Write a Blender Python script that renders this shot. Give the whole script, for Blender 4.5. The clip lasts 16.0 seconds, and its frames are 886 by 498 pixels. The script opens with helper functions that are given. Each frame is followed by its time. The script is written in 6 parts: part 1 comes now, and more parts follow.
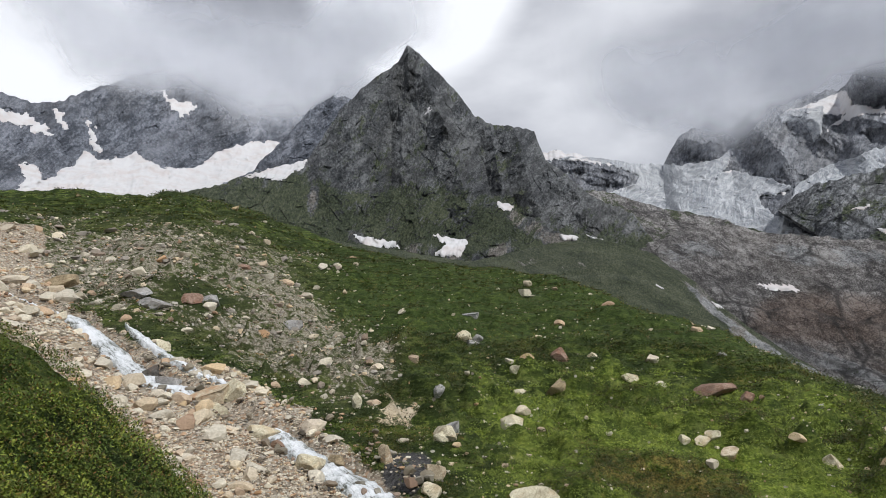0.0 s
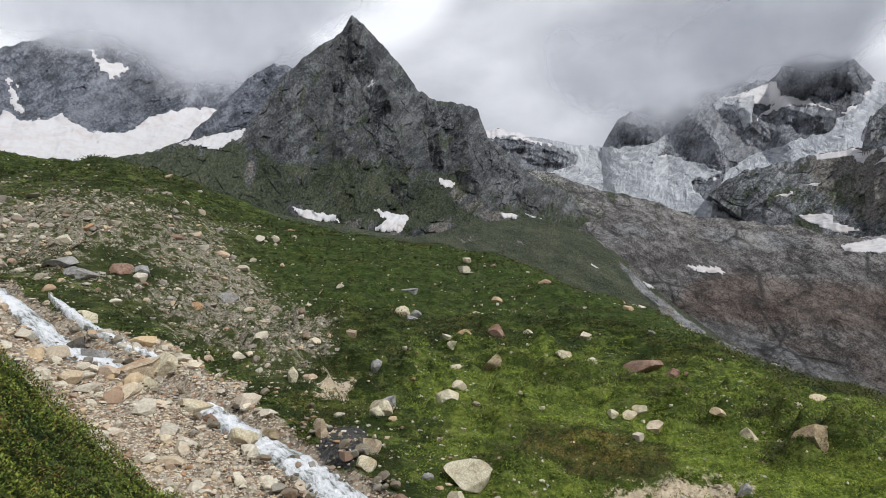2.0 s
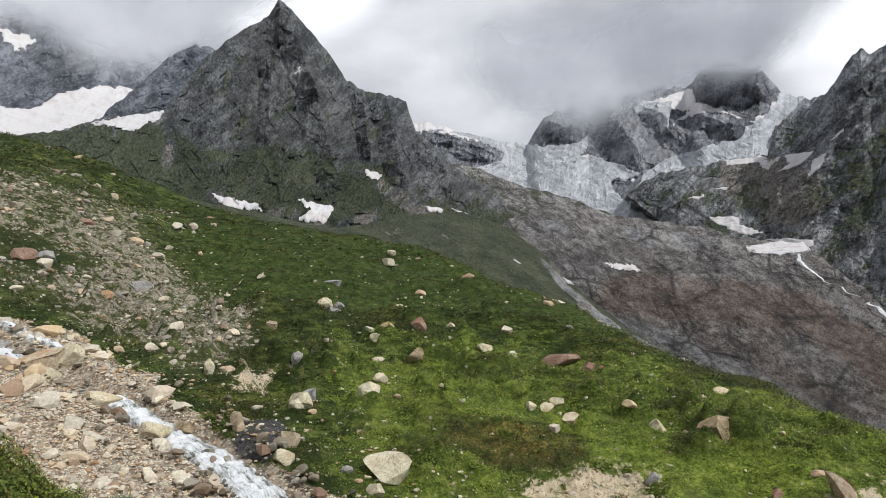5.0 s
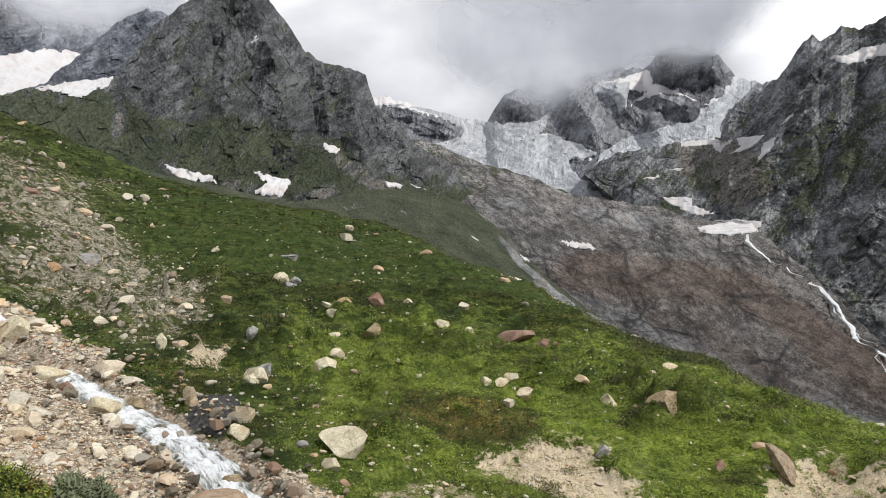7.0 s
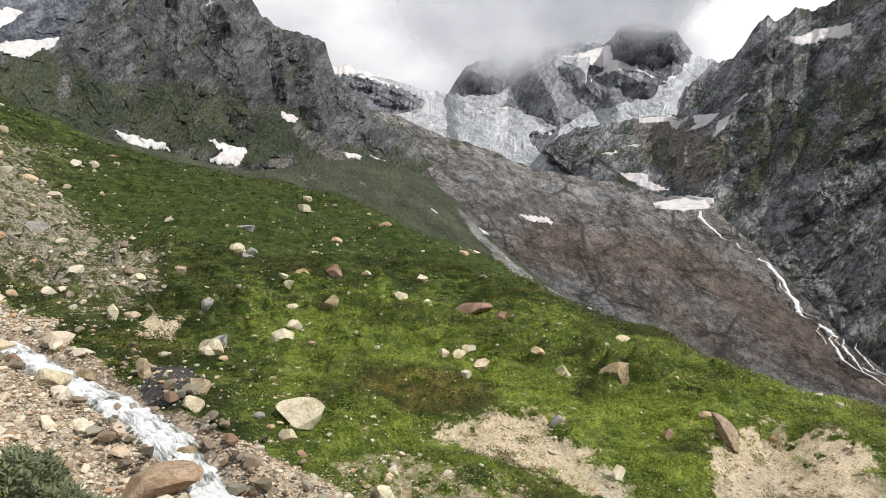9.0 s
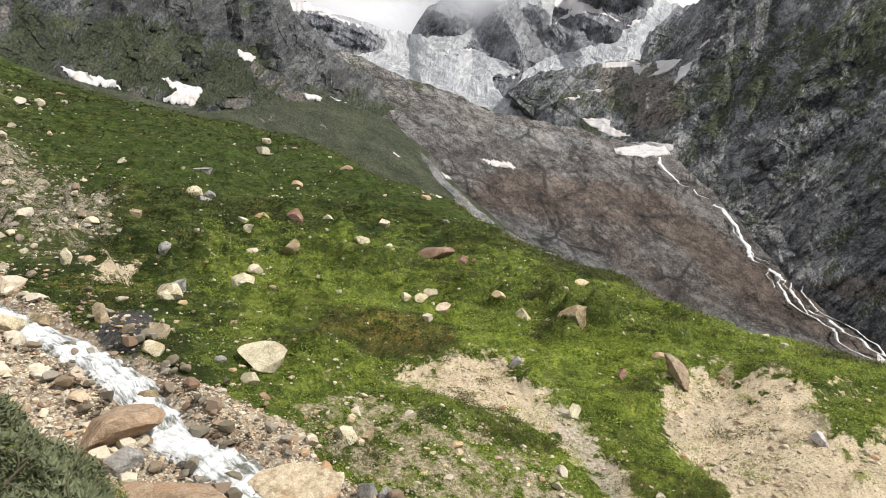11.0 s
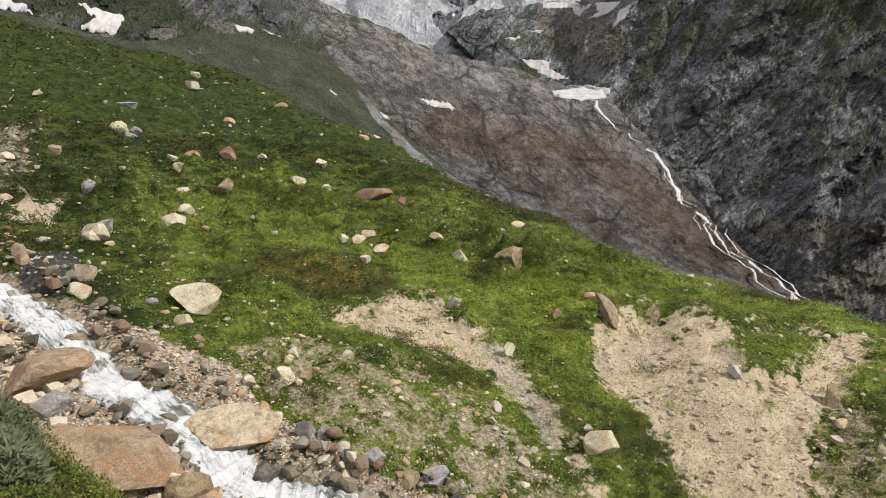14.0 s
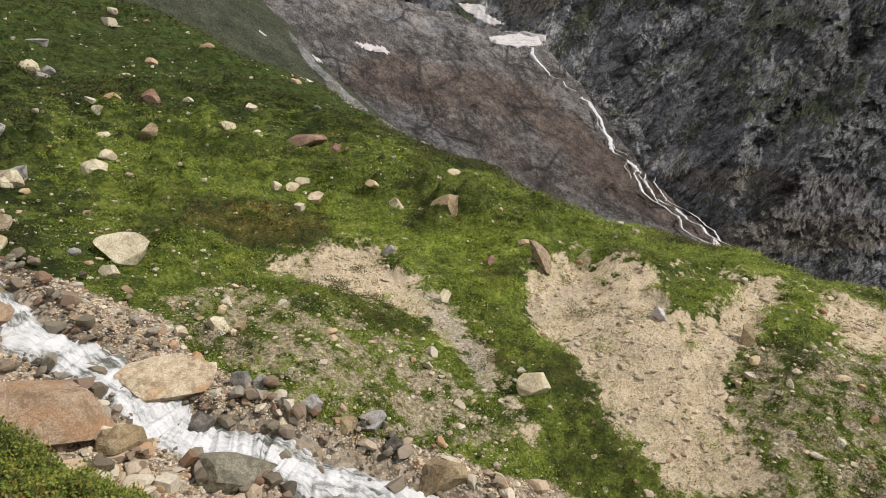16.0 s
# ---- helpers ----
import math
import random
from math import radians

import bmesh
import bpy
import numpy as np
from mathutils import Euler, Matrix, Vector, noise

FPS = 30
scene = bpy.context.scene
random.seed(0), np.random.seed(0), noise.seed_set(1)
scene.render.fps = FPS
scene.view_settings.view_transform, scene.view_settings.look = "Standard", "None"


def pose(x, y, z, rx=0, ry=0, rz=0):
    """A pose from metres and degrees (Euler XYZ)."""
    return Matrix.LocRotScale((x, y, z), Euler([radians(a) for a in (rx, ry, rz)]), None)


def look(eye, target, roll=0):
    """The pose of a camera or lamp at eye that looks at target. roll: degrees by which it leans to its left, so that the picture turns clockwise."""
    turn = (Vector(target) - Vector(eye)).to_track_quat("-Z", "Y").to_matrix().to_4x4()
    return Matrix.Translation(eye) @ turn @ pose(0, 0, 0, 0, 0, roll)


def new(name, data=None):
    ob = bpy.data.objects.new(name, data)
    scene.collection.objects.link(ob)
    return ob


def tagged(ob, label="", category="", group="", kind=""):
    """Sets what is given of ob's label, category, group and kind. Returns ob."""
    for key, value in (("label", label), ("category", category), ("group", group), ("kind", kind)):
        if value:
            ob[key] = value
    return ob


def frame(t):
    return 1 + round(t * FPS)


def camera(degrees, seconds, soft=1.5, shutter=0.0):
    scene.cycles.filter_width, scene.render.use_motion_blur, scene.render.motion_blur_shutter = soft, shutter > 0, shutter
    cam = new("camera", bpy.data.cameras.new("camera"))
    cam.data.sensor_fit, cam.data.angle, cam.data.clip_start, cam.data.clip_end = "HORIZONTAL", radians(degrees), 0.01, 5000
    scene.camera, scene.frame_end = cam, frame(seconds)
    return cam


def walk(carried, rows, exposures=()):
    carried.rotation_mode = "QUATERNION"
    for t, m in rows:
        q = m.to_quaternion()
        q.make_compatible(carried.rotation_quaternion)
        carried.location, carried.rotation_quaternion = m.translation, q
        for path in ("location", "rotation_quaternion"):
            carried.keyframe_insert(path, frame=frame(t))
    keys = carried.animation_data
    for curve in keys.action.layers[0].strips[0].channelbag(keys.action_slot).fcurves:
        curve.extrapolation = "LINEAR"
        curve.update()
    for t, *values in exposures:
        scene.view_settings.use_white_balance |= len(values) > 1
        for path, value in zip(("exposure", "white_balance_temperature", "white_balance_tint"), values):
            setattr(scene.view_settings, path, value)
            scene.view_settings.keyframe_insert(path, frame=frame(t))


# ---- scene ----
cam = camera(66.45, 16.0, soft=0.8)
EYE = 1.7
# seconds, yaw, pitch, roll in degrees: a slow pan to the right and downhill, from one standpoint
TURNS = [
    (0.0, 0.00, 5.00, 3.00),
    (0.5, -1.14, 4.49, 2.77),
    (1.0, -2.35, 3.70, 2.48),
    (1.5, -3.62, 2.99, 2.35),
    (2.0, -5.14, 2.73, 1.98),
    (2.5, -6.73, 2.69, 1.70),
    (3.0, -7.94, 2.67, 1.46),
    (3.5, -8.90, 2.59, 1.28),
    (4.0, -9.79, 2.52, 1.14),
    (6.5, -14.16, 0.38, 0.35),
    (7.0, -15.09, -0.08, 0.14),
    (7.5, -16.14, -0.24, -0.05),
    (8.0, -17.02, -0.75, -0.19),
    (10.5, -20.83, -5.73, -0.99),
    (11.0, -21.70, -7.04, -1.05),
    (11.5, -22.47, -8.31, -1.27),
    (12.0, -23.27, -8.75, -1.44),
    (12.5, -24.15, -8.75, -1.62),
    (13.0, -25.03, -9.08, -1.81),
    (13.5, -25.87, -10.45, -1.93),
    (14.0, -26.81, -11.85, -2.19),
    (14.5, -28.02, -12.78, -2.42),
    (15.0, -29.38, -13.75, -2.81),
    (15.5, -30.72, -15.03, -3.11),
    (16.0, -32.11, -16.01, -3.26),]
walk(cam, [(t, pose(0.05 * math.sin(radians(-yaw)), 0.05 * math.cos(radians(yaw)) - 0.05, EYE, 90 + pitch, roll, yaw)) for t, yaw, pitch, roll in TURNS],
     [(0.0, -0.38, 6200, 10), (4.0, -0.32, 6250, 10), (7.0, -0.11, 6450, 10), (8.0, -0.05, 6500, 10), (10.5, 0.18, 6750, 10), (12.0, 0.14, 6700, 10), (14.0, -0.10, 6750, 12), (16.0, -0.17, 6850, 13)])

# ---- world, sun ----
world = bpy.data.worlds.new("sky")
scene.world = world
world.use_nodes = True
wt = world.node_tree
wt.nodes.clear()


def link(tree, a, ia, b, ib):
    tree.links.new(a.outputs[ia], b.inputs[ib])


def wn(kind, **kw):
    n = wt.nodes.new(kind)
    for k, v in kw.items():
        n.inputs[k].default_value = v
    return n


SUN_AZ, SUN_EL = 138.0, 50.0
sky = wt.nodes.new("ShaderNodeTexSky")
sky.sky_type = "NISHITA"
sky.sun_disc = False
sky.sun_elevation = radians(SUN_EL)
sky.sun_rotation = radians(SUN_AZ)
sky.altitude = 2200
skyb = wt.nodes.new("ShaderNodeMix"); skyb.data_type = "RGBA"; skyb.blend_type = "MULTIPLY"
skyb.inputs[0].default_value = 1.0
link(wt, sky, 0, skyb, 6)
skyb.inputs[7].default_value = (0.10, 0.10, 0.10, 1)
tc = wt.nodes.new("ShaderNodeTexCoord")
# clouds: stretched flat towards the horizon
mp = wt.nodes.new("ShaderNodeMapping")
mp.inputs["Scale"].default_value = (1.0, 1.0, 2.2)
mp.inputs["Location"].default_value = (3.1, 1.7, 0.4)
link(wt, tc, "Generated", mp, 0)
n1 = wn("ShaderNodeTexNoise", Scale=2.2, Detail=4.0, Roughness=0.42, Distortion=0.0)
link(wt, mp, 0, n1, "Vector")
n2 = wn("ShaderNodeTexNoise", Scale=9.0, Detail=4.0, Roughness=0.5, Distortion=0.0)
link(wt, mp, 0, n2, "Vector")
mixn = wt.nodes.new("ShaderNodeMath"); mixn.operation = "MULTIPLY_ADD"
link(wt, n2, 0, mixn, 0); mixn.inputs[1].default_value = 0.17
half = wt.nodes.new("ShaderNodeMath"); half.operation = "MULTIPLY_ADD"
link(wt, n1, 0, half, 0); half.inputs[1].default_value, half.inputs[2].default_value = 0.7, 0.265
link(wt, half, 0, mixn, 2)
# thicker and thinner parts of the cover: bearing, elevation, half-width in degrees, amount
cover = mixn
for az_b, el_b, wide, amount in [(-16, 21, 14, -0.12), (-33, 23, 11, 0.42), (-1, 27.5, 10, 0.42), (27, 20, 12, -0.03), (45, 19, 11, 0.36), (14, 13, 8, 0.08), (138, 58, 72, 1.3)]:
    a_b, e_b = radians(az_b), radians(el_b)
    dv = wt.nodes.new("ShaderNodeVectorMath"); dv.operation = "DOT_PRODUCT"
    nv = wt.nodes.new("ShaderNodeVectorMath"); nv.operation = "NORMALIZE"
    link(wt, tc, "Generated", nv, 0)
    link(wt, nv, 0, dv, 0)
    dv.inputs[1].default_value = (math.sin(a_b) * math.cos(e_b), math.cos(a_b) * math.cos(e_b), math.sin(e_b))
    mr = wt.nodes.new("ShaderNodeMapRange"); mr.interpolation_type = "SMOOTHSTEP"
    mr.inputs[1].default_value, mr.inputs[2].default_value = math.cos(radians(wide)), math.cos(radians(wide * 0.25))
    mr.inputs[3].default_value, mr.inputs[4].default_value = 0.0, amount
    link(wt, dv, "Value", mr, 0)
    ad = wt.nodes.new("ShaderNodeMath"); ad.operation = "ADD"
    link(wt, cover, 0, ad, 0); link(wt, mr, 0, ad, 1)
    cover = ad
mixn = cover
ramp = wt.nodes.new("ShaderNodeValToRGB")
e = ramp.color_ramp.elements
e[0].position, e[0].color = 0.54, (0.36, 0.37, 0.415, 1)
e[1].position, e[1].color = 0.95, (1.3, 1.3, 1.32, 1)
m_ = ramp.color_ramp.elements.new(0.70); m_.color = (0.58, 0.59, 0.64, 1)
link(wt, mixn, 0, ramp, 0)
# blue gaps where the cover is thinnest
gap = wt.nodes.new("ShaderNodeMapRange")
gap.inputs[1].default_value, gap.inputs[2].default_value = 1.5, 1.6
link(wt, mixn, 0, gap, 0)
mixc = wt.nodes.new("ShaderNodeMix"); mixc.data_type = "RGBA"
link(wt, gap, 0, mixc, 0); link(wt, ramp, 0, mixc, 6); link(wt, skyb, 2, mixc, 7)
bg = wt.nodes.new("ShaderNodeBackground"); bg.inputs[1].default_value = 1.0
link(wt, mixc, 2, bg, 0)
wo = wt.nodes.new("ShaderNodeOutputWorld"); link(wt, bg, 0, wo, 0)

sun_data = bpy.data.lights.new("sun", "SUN")
sun_data.energy, sun_data.angle, sun_data.color = 4.2, radians(0.6), (1.0, 0.965, 0.90)
sun = new("sun", sun_data)
sa, se = radians(SUN_AZ), radians(SUN_EL)
sun.matrix_world = look((300 * math.sin(sa) * math.cos(se), 300 * math.cos(sa) * math.cos(se), 300 * math.sin(se)), (0, 0, 0))


# ---- noise on arrays ----
def _grad(ix, iy, iz, fx, fy, fz):
    h = (ix * 374761393 + iy * 668265263 + iz * 2147483647 * 3 + 1442695041) & 0xFFFFFFFF
    h = ((h ^ (h >> 13)) * 1274126177) & 0xFFFFFFFF
    h = (h ^ (h >> 16))
    a = (h & 1023) * (2 * np.pi / 1024)
    b = ((h >> 10) & 1023) / 511.5 - 1
    c = np.sqrt(np.maximum(0, 1 - b * b))
    return np.cos(a) * c * fx + np.sin(a) * c * fy + b * fz


def perlin(x, y, z):
    x, y, z = np.broadcast_arrays(np.asarray(x, float), np.asarray(y, float), np.asarray(z, float))
    ix, iy, iz = np.floor(x).astype(np.int64), np.floor(y).astype(np.int64), np.floor(z).astype(np.int64)
    fx, fy, fz = x - ix, y - iy, z - iz
    u, v, w = (q * q * q * (q * (q * 6 - 15) + 10) for q in (fx, fy, fz))
    total = 0
    for dx in (0, 1):
        for dy in (0, 1):
            for dz in (0, 1):
                k = (u if dx else 1 - u) * (v if dy else 1 - v) * (w if dz else 1 - w)
                total = total + k * _grad(ix + dx, iy + dy, iz + dz, fx - dx, fy - dy, fz - dz)
    return total * 1.5


def fbm(x, y, z, octaves=4, gain=0.5):
    s, a, f = 0.0, 1.0, 1.0
    for i in range(octaves):
        s = s + a * perlin(x * f + 17.3 * i, y * f - 9.1 * i, z * f + 4.7 * i)
        a, f = a * gain, f * 2.03
    return s


def ridged(x, y, z, octaves=5, gain=0.55):
    s, a, f, n = 0.0, 1.0, 1.0, 0.0
    for i in range(octaves):
        s = s + a * (1 - 2 * np.abs(perlin(x * f + 31.7 * i, y * f + 5.3 * i, z * f - 11.9 * i)))
        n, a, f = n + a, a * gain, f * 2.07
    return s / n


def billow(x, y, z, octaves=4, gain=0.5):
    """Rounded swells with sharp grooves between them."""
    s, a, f, n = 0.0, 1.0, 1.0, 0.0
    for i in range(octaves):
        s = s + a * (2.4 * np.abs(perlin(x * f + 11.3 * i, y * f + 3.9 * i, z)) - 0.7)
        n, a, f = n + a, a * gain, f * 2.1
    return s / n


def facets(u, v, seed):
    """Broken rock: tilted plates with steps between them."""
    iu, iv = np.floor(u).astype(np.int64), np.floor(v).astype(np.int64)
    best, out = np.full(u.shape, 1e9), np.zeros(u.shape)
    for du in (-1, 0, 1):
        for dv in (-1, 0, 1):
            h = ((iu + du) * 374761393 + (iv + dv) * 668265263 + seed * 974711) & 0xFFFFFFFF
            h = ((h ^ (h >> 13)) * 1274126177) & 0xFFFFFFFF
            h = h ^ (h >> 16)
            a_, b_, c_, d_ = (h & 255) / 255, ((h >> 8) & 255) / 255, ((h >> 16) & 255) / 255, ((h >> 24) & 255) / 255
            x, y = u - iu - du - a_, v - iv - dv - b_
            q = x * x + y * y
            out = np.where(q < best, (c_ - 0.5) * 0.45 + (a_ * 2 - 1) * x * 1.1 + (d_ * 2 - 1) * y * 1.1, out)
            best = np.minimum(best, q)
    return out


def smooth(a, b, x):
    t = np.clip((x - a) / (b - a), 0, 1)
    return t * t * (3 - 2 * t)


# ---- materials ----
class Mat:
    """A node material with short-hand for its nodes."""

    def __init__(self, name, rough=0.9, spec=0.3):
        self.m = bpy.data.materials.new(name)
        self.m.use_nodes = True
        self.t = self.m.node_tree
        self.b = self.t.nodes["Principled BSDF"]
        self.b.inputs["Roughness"].default_value = rough
        self.b.inputs["Specular IOR Level"].default_value = spec
        self.co = self.t.nodes.new("ShaderNodeTexCoord").outputs["Object"]

    def noise(self, scale, detail=4.0, rough=0.55, stretch=None, dist=0.0, out=0):
        n = self.t.nodes.new("ShaderNodeTexNoise")
        n.inputs["Scale"].default_value, n.inputs["Detail"].default_value = scale, detail
        n.inputs["Roughness"].default_value, n.inputs["Distortion"].default_value = rough, dist
        v = self.co
        if stretch:
            mpn = self.t.nodes.new("ShaderNodeMapping")
            mpn.inputs["Scale"].default_value = stretch[:3]
            if len(stretch) > 3:
                mpn.inputs["Rotation"].default_value = [radians(a) for a in stretch[3:]]
            self.t.links.new(v, mpn.inputs[0])
            v = mpn.outputs[0]
        self.t.links.new(v, n.inputs["Vector"])
        return n.outputs[out]

    def voronoi(self, scale, feature="F1", out="Distance", rand=1.0):
        n = self.t.nodes.new("ShaderNodeTexVoronoi")
        n.feature = feature
        n.inputs["Scale"].default_value = scale
        n.inputs["Randomness"].default_value = rand
        self.t.links.new(self.co, n.inputs["Vector"])
        return n.outputs[out]

    def warp(self, scale, amount):
        """Bends the coordinates that the next textures use, and draws them out along the grain."""
        n = self.t.nodes.new("ShaderNodeTexNoise")
        n.inputs["Scale"].default_value, n.inputs["Detail"].default_value = scale, 4.0
        self.t.links.new(self.co, n.inputs["Vector"])
        sub, mad, mpn = (self.t.nodes.new(q) for q in ("ShaderNodeVectorMath", "ShaderNodeVectorMath", "ShaderNodeMapping"))
        sub.operation, mad.operation = "SUBTRACT", "MULTIPLY_ADD"
        sub.inputs[1].default_value = (0.5, 0.5, 0.5)
        mad.inputs[1].default_value = (amount, amount, 0)
        mpn.inputs["Scale"].default_value = (0.55, 1, 1)
        self.t.links.new(n.outputs["Color"], sub.inputs[0])
        self.t.links.new(sub.outputs[0], mad.inputs[0])
        self.t.links.new(self.co, mad.inputs[2])
        self.t.links.new(mad.outputs[0], mpn.inputs[0])
        self.co = mpn.outputs[0]

    def attr(self, name):
        n = self.t.nodes.new("ShaderNodeAttribute")
        n.attribute_name = name
        return n.outputs["Fac"]

    def up(self):
        g = self.t.nodes.new("ShaderNodeNewGeometry")
        s = self.t.nodes.new("ShaderNodeSeparateXYZ")
        self.t.links.new(g.outputs["Normal"], s.inputs[0])
        return s.outputs[2]

    def island(self):
        return self.t.nodes.new("ShaderNodeNewGeometry").outputs["Random Per Island"]

    def rand(self):
        return self.t.nodes.new("ShaderNodeObjectInfo").outputs["Random"]

    def put(self, v, sock):
        if isinstance(v, (int, float)):
            sock.default_value = v
        elif isinstance(v, tuple):
            sock.default_value = (*v, 1) if len(v) == 3 else v
        else:
            self.t.links.new(v, sock)

    def math(self, op, a, b=0.0, c=None):
        n = self.t.nodes.new("ShaderNodeMath")
        n.operation = op
        self.put(a, n.inputs[0]); self.put(b, n.inputs[1])
        if c is not None:
            self.put(c, n.inputs[2])
        return n.outputs[0]

    def band(self, v, a, b, lo=0.0, hi=1.0):
        n = self.t.nodes.new("ShaderNodeMapRange")
        n.interpolation_type = "SMOOTHSTEP"
        for i, q in enumerate((v, a, b, lo, hi)):
            self.put(q, n.inputs[i])
        return n.outputs[0]

    def mix(self, f, a, b, mode="MIX"):
        n = self.t.nodes.new("ShaderNodeMix")
        n.data_type, n.blend_type = "RGBA", mode
        self.put(f, n.inputs[0]); self.put(a, n.inputs[6]); self.put(b, n.inputs[7])
        return n.outputs[2]

    def ramp(self, v, *stops):
        n = self.t.nodes.new("ShaderNodeValToRGB")
        els = n.color_ramp.elements
        for i, (p_, c_) in enumerate(stops):
            el = els[i] if i < 2 else els.new(p_)
            el.position, el.color = p_, (*c_, 1)
        self.put(v, n.inputs[0])
        return n.outputs[0]

    def bump(self, h, strength=0.5, dist=0.1, under=None):
        n = self.t.nodes.new("ShaderNodeBump")
        n.inputs["Strength"].default_value, n.inputs["Distance"].default_value = strength, dist
        self.put(h, n.inputs["Height"])
        if under is not None:
            self.t.links.new(under, n.inputs["Normal"])
        return n.outputs[0]

    def done(self, color, normal=None, rough=None):
        self.put(color, self.b.inputs["Base Color"])
        if normal is not None:
            self.t.links.new(normal, self.b.inputs["Normal"])
        if rough is not None:
            self.put(rough, self.b.inputs["Roughness"])
        return self.m


def rock_face(name, dark, mid, light, warm, veg=True, long=0.35, redness=0.0, streak=0.5, relief=0.6, fine_by=1.0, blotch=0.5):
    """Far rock: beds and cracks along its grain, pale slabs ('pale'), rusty rock ('red'), loose scree ('scree'), alpine turf ('turf')."""
    k = Mat(name, 0.92, 0.2)
    g = k.t.nodes.new("ShaderNodeAttribute")
    g.attribute_name = "grain"
    k.co = g.outputs["Vector"]
    big = k.noise(0.009, 6, 0.68, (0.6, 1, 1))
    beds = k.noise(0.03 * fine_by, 9, 0.72, (long, 1, 1))
    fine = k.noise(0.10 * fine_by, 7, 0.82, (0.6, 1, 1))
    speck = k.noise(0.32 * fine_by, 4, 0.75)
    tone = k.math("ADD", k.math("MULTIPLY", beds, 0.30), k.math("MULTIPLY", fine, 0.36))
    tone = k.math("ADD", tone, k.math("ADD", k.math("MULTIPLY", big, 0.06), k.math("MULTIPLY", speck, 0.28)))
    col = k.ramp(tone, (0.445, dark), (0.555, light), (0.497, mid))
    col = k.mix(k.band(big, 0.45, 0.66, 0, 0.5), col, k.mix(0.5, col, warm))
    broad = k.noise(0.02, 10, 0.78, (0.35, 1, 1))
    col = k.mix(k.band(broad, 0.52, 0.40, 0, blotch), col, k.mix(0.6, col, (0.022, 0.021, 0.021)))
    col = k.mix(k.band(broad, 0.53, 0.63, 0, blotch), col, k.mix(0.45, col, light))
    slab = k.math("ADD", k.attr("pale"), k.math("MULTIPLY", k.math("SUBTRACT", k.noise(0.05, 9, 0.8, (0.3, 1, 1)), 0.5), 2.8))
    col = k.mix(k.band(slab, 0.42, 0.62, 0, 0.9), col, k.ramp(tone, (0.45, (0.10, 0.102, 0.105)), (0.56, (0.38, 0.38, 0.378)), (0.497, (0.225, 0.228, 0.23))))
    if redness:
        red = k.noise(0.014, 9, 0.74, (0.35, 1, 1))
        rc = k.ramp(tone, (0.42, (0.050, 0.037, 0.030)), (0.565, (0.27, 0.21, 0.172)), (0.497, (0.145, 0.108, 0.088)))
        col = k.mix(k.band(k.math("ADD", k.math("MULTIPLY", red, 1.4), k.attr("red")), 0.85, 1.25, 0, redness), col, rc)
    where = k.band(k.noise(0.015, 4, 0.6), 0.4, 0.62)
    plain = k.co
    k.warp(0.05, 7)
    joints = k.math("MINIMUM", k.voronoi(0.028, "DISTANCE_TO_EDGE"), k.math("ADD", k.voronoi(0.075, "DISTANCE_TO_EDGE"), 0.015))
    k.co = plain
    cracks = k.band(joints, 0.0, 0.075, 1.0, 0.0)
    col = k.mix(k.math("MULTIPLY", k.math("MULTIPLY", cracks, where), streak), col, k.mix(0.7, dark, (0.02, 0.02, 0.02)))
    loose = k.ramp(k.math("ADD", k.math("MULTIPLY", speck, 0.6), k.math("MULTIPLY", fine, 0.4)), (0.43, (0.085, 0.076, 0.068)), (0.57, (0.25, 0.232, 0.21)), (0.5, (0.155, 0.142, 0.126)))
    sc = k.math("ADD", k.attr("scree"), k.math("MULTIPLY", k.math("SUBTRACT", k.noise(0.035, 8, 0.7, (0.5, 1, 1), 0.3), 0.5), 2.8))
    flat = k.band(sc, 0.42, 0.58)
    col = k.mix(flat, col, loose)
    if veg:
        edge = k.math("ADD", k.attr("turf"), k.math("MULTIPLY", k.math("SUBTRACT", k.noise(0.04, 9, 0.74, (0.6, 1, 1), 0.3), 0.5), 3.6))
        edge = k.math("ADD", edge, k.math("MULTIPLY", k.math("SUBTRACT", k.up(), 0.5), 0.9))
        gr = k.ramp(k.math("ADD", k.math("MULTIPLY", speck, 0.6), k.math("MULTIPLY", beds, 0.4)), (0.42, (0.018, 0.026, 0.013)), (0.59, (0.09, 0.10, 0.055)), (0.5, (0.045, 0.055, 0.028)))
        col = k.mix(k.band(edge, 0.40, 0.60, 0, 0.94), col, gr)
    h = k.math("ADD", beds, k.math("ADD", k.math("MULTIPLY", fine, 0.6), k.math("MULTIPLY", speck, 0.4)))
    h = k.math("SUBTRACT", h, k.math("MULTIPLY", cracks, 0.12))
    return k.done(col, k.bump(h, relief, 9.0))


rock_pyramid = rock_face("rock_pyramid", (0.032, 0.035, 0.038), (0.082, 0.086, 0.090), (0.20, 0.205, 0.207), (0.10, 0.094, 0.080), streak=0.45, relief=0.8, long=0.55)
# left and right rock paler and bluer, distance haze put into its colour
hazy_rock_left = rock_face("hazy_rock_left", (0.045, 0.051, 0.063), (0.105, 0.114, 0.134), (0.22, 0.23, 0.26), (0.15, 0.15, 0.16), False, 0.55, streak=0.4)
hazy_rock_right = rock_face("hazy_rock_right", (0.062, 0.067, 0.078), (0.145, 0.151, 0.167), (0.28, 0.288, 0.305), (0.16, 0.155, 0.15), False, 0.6, streak=0.4)
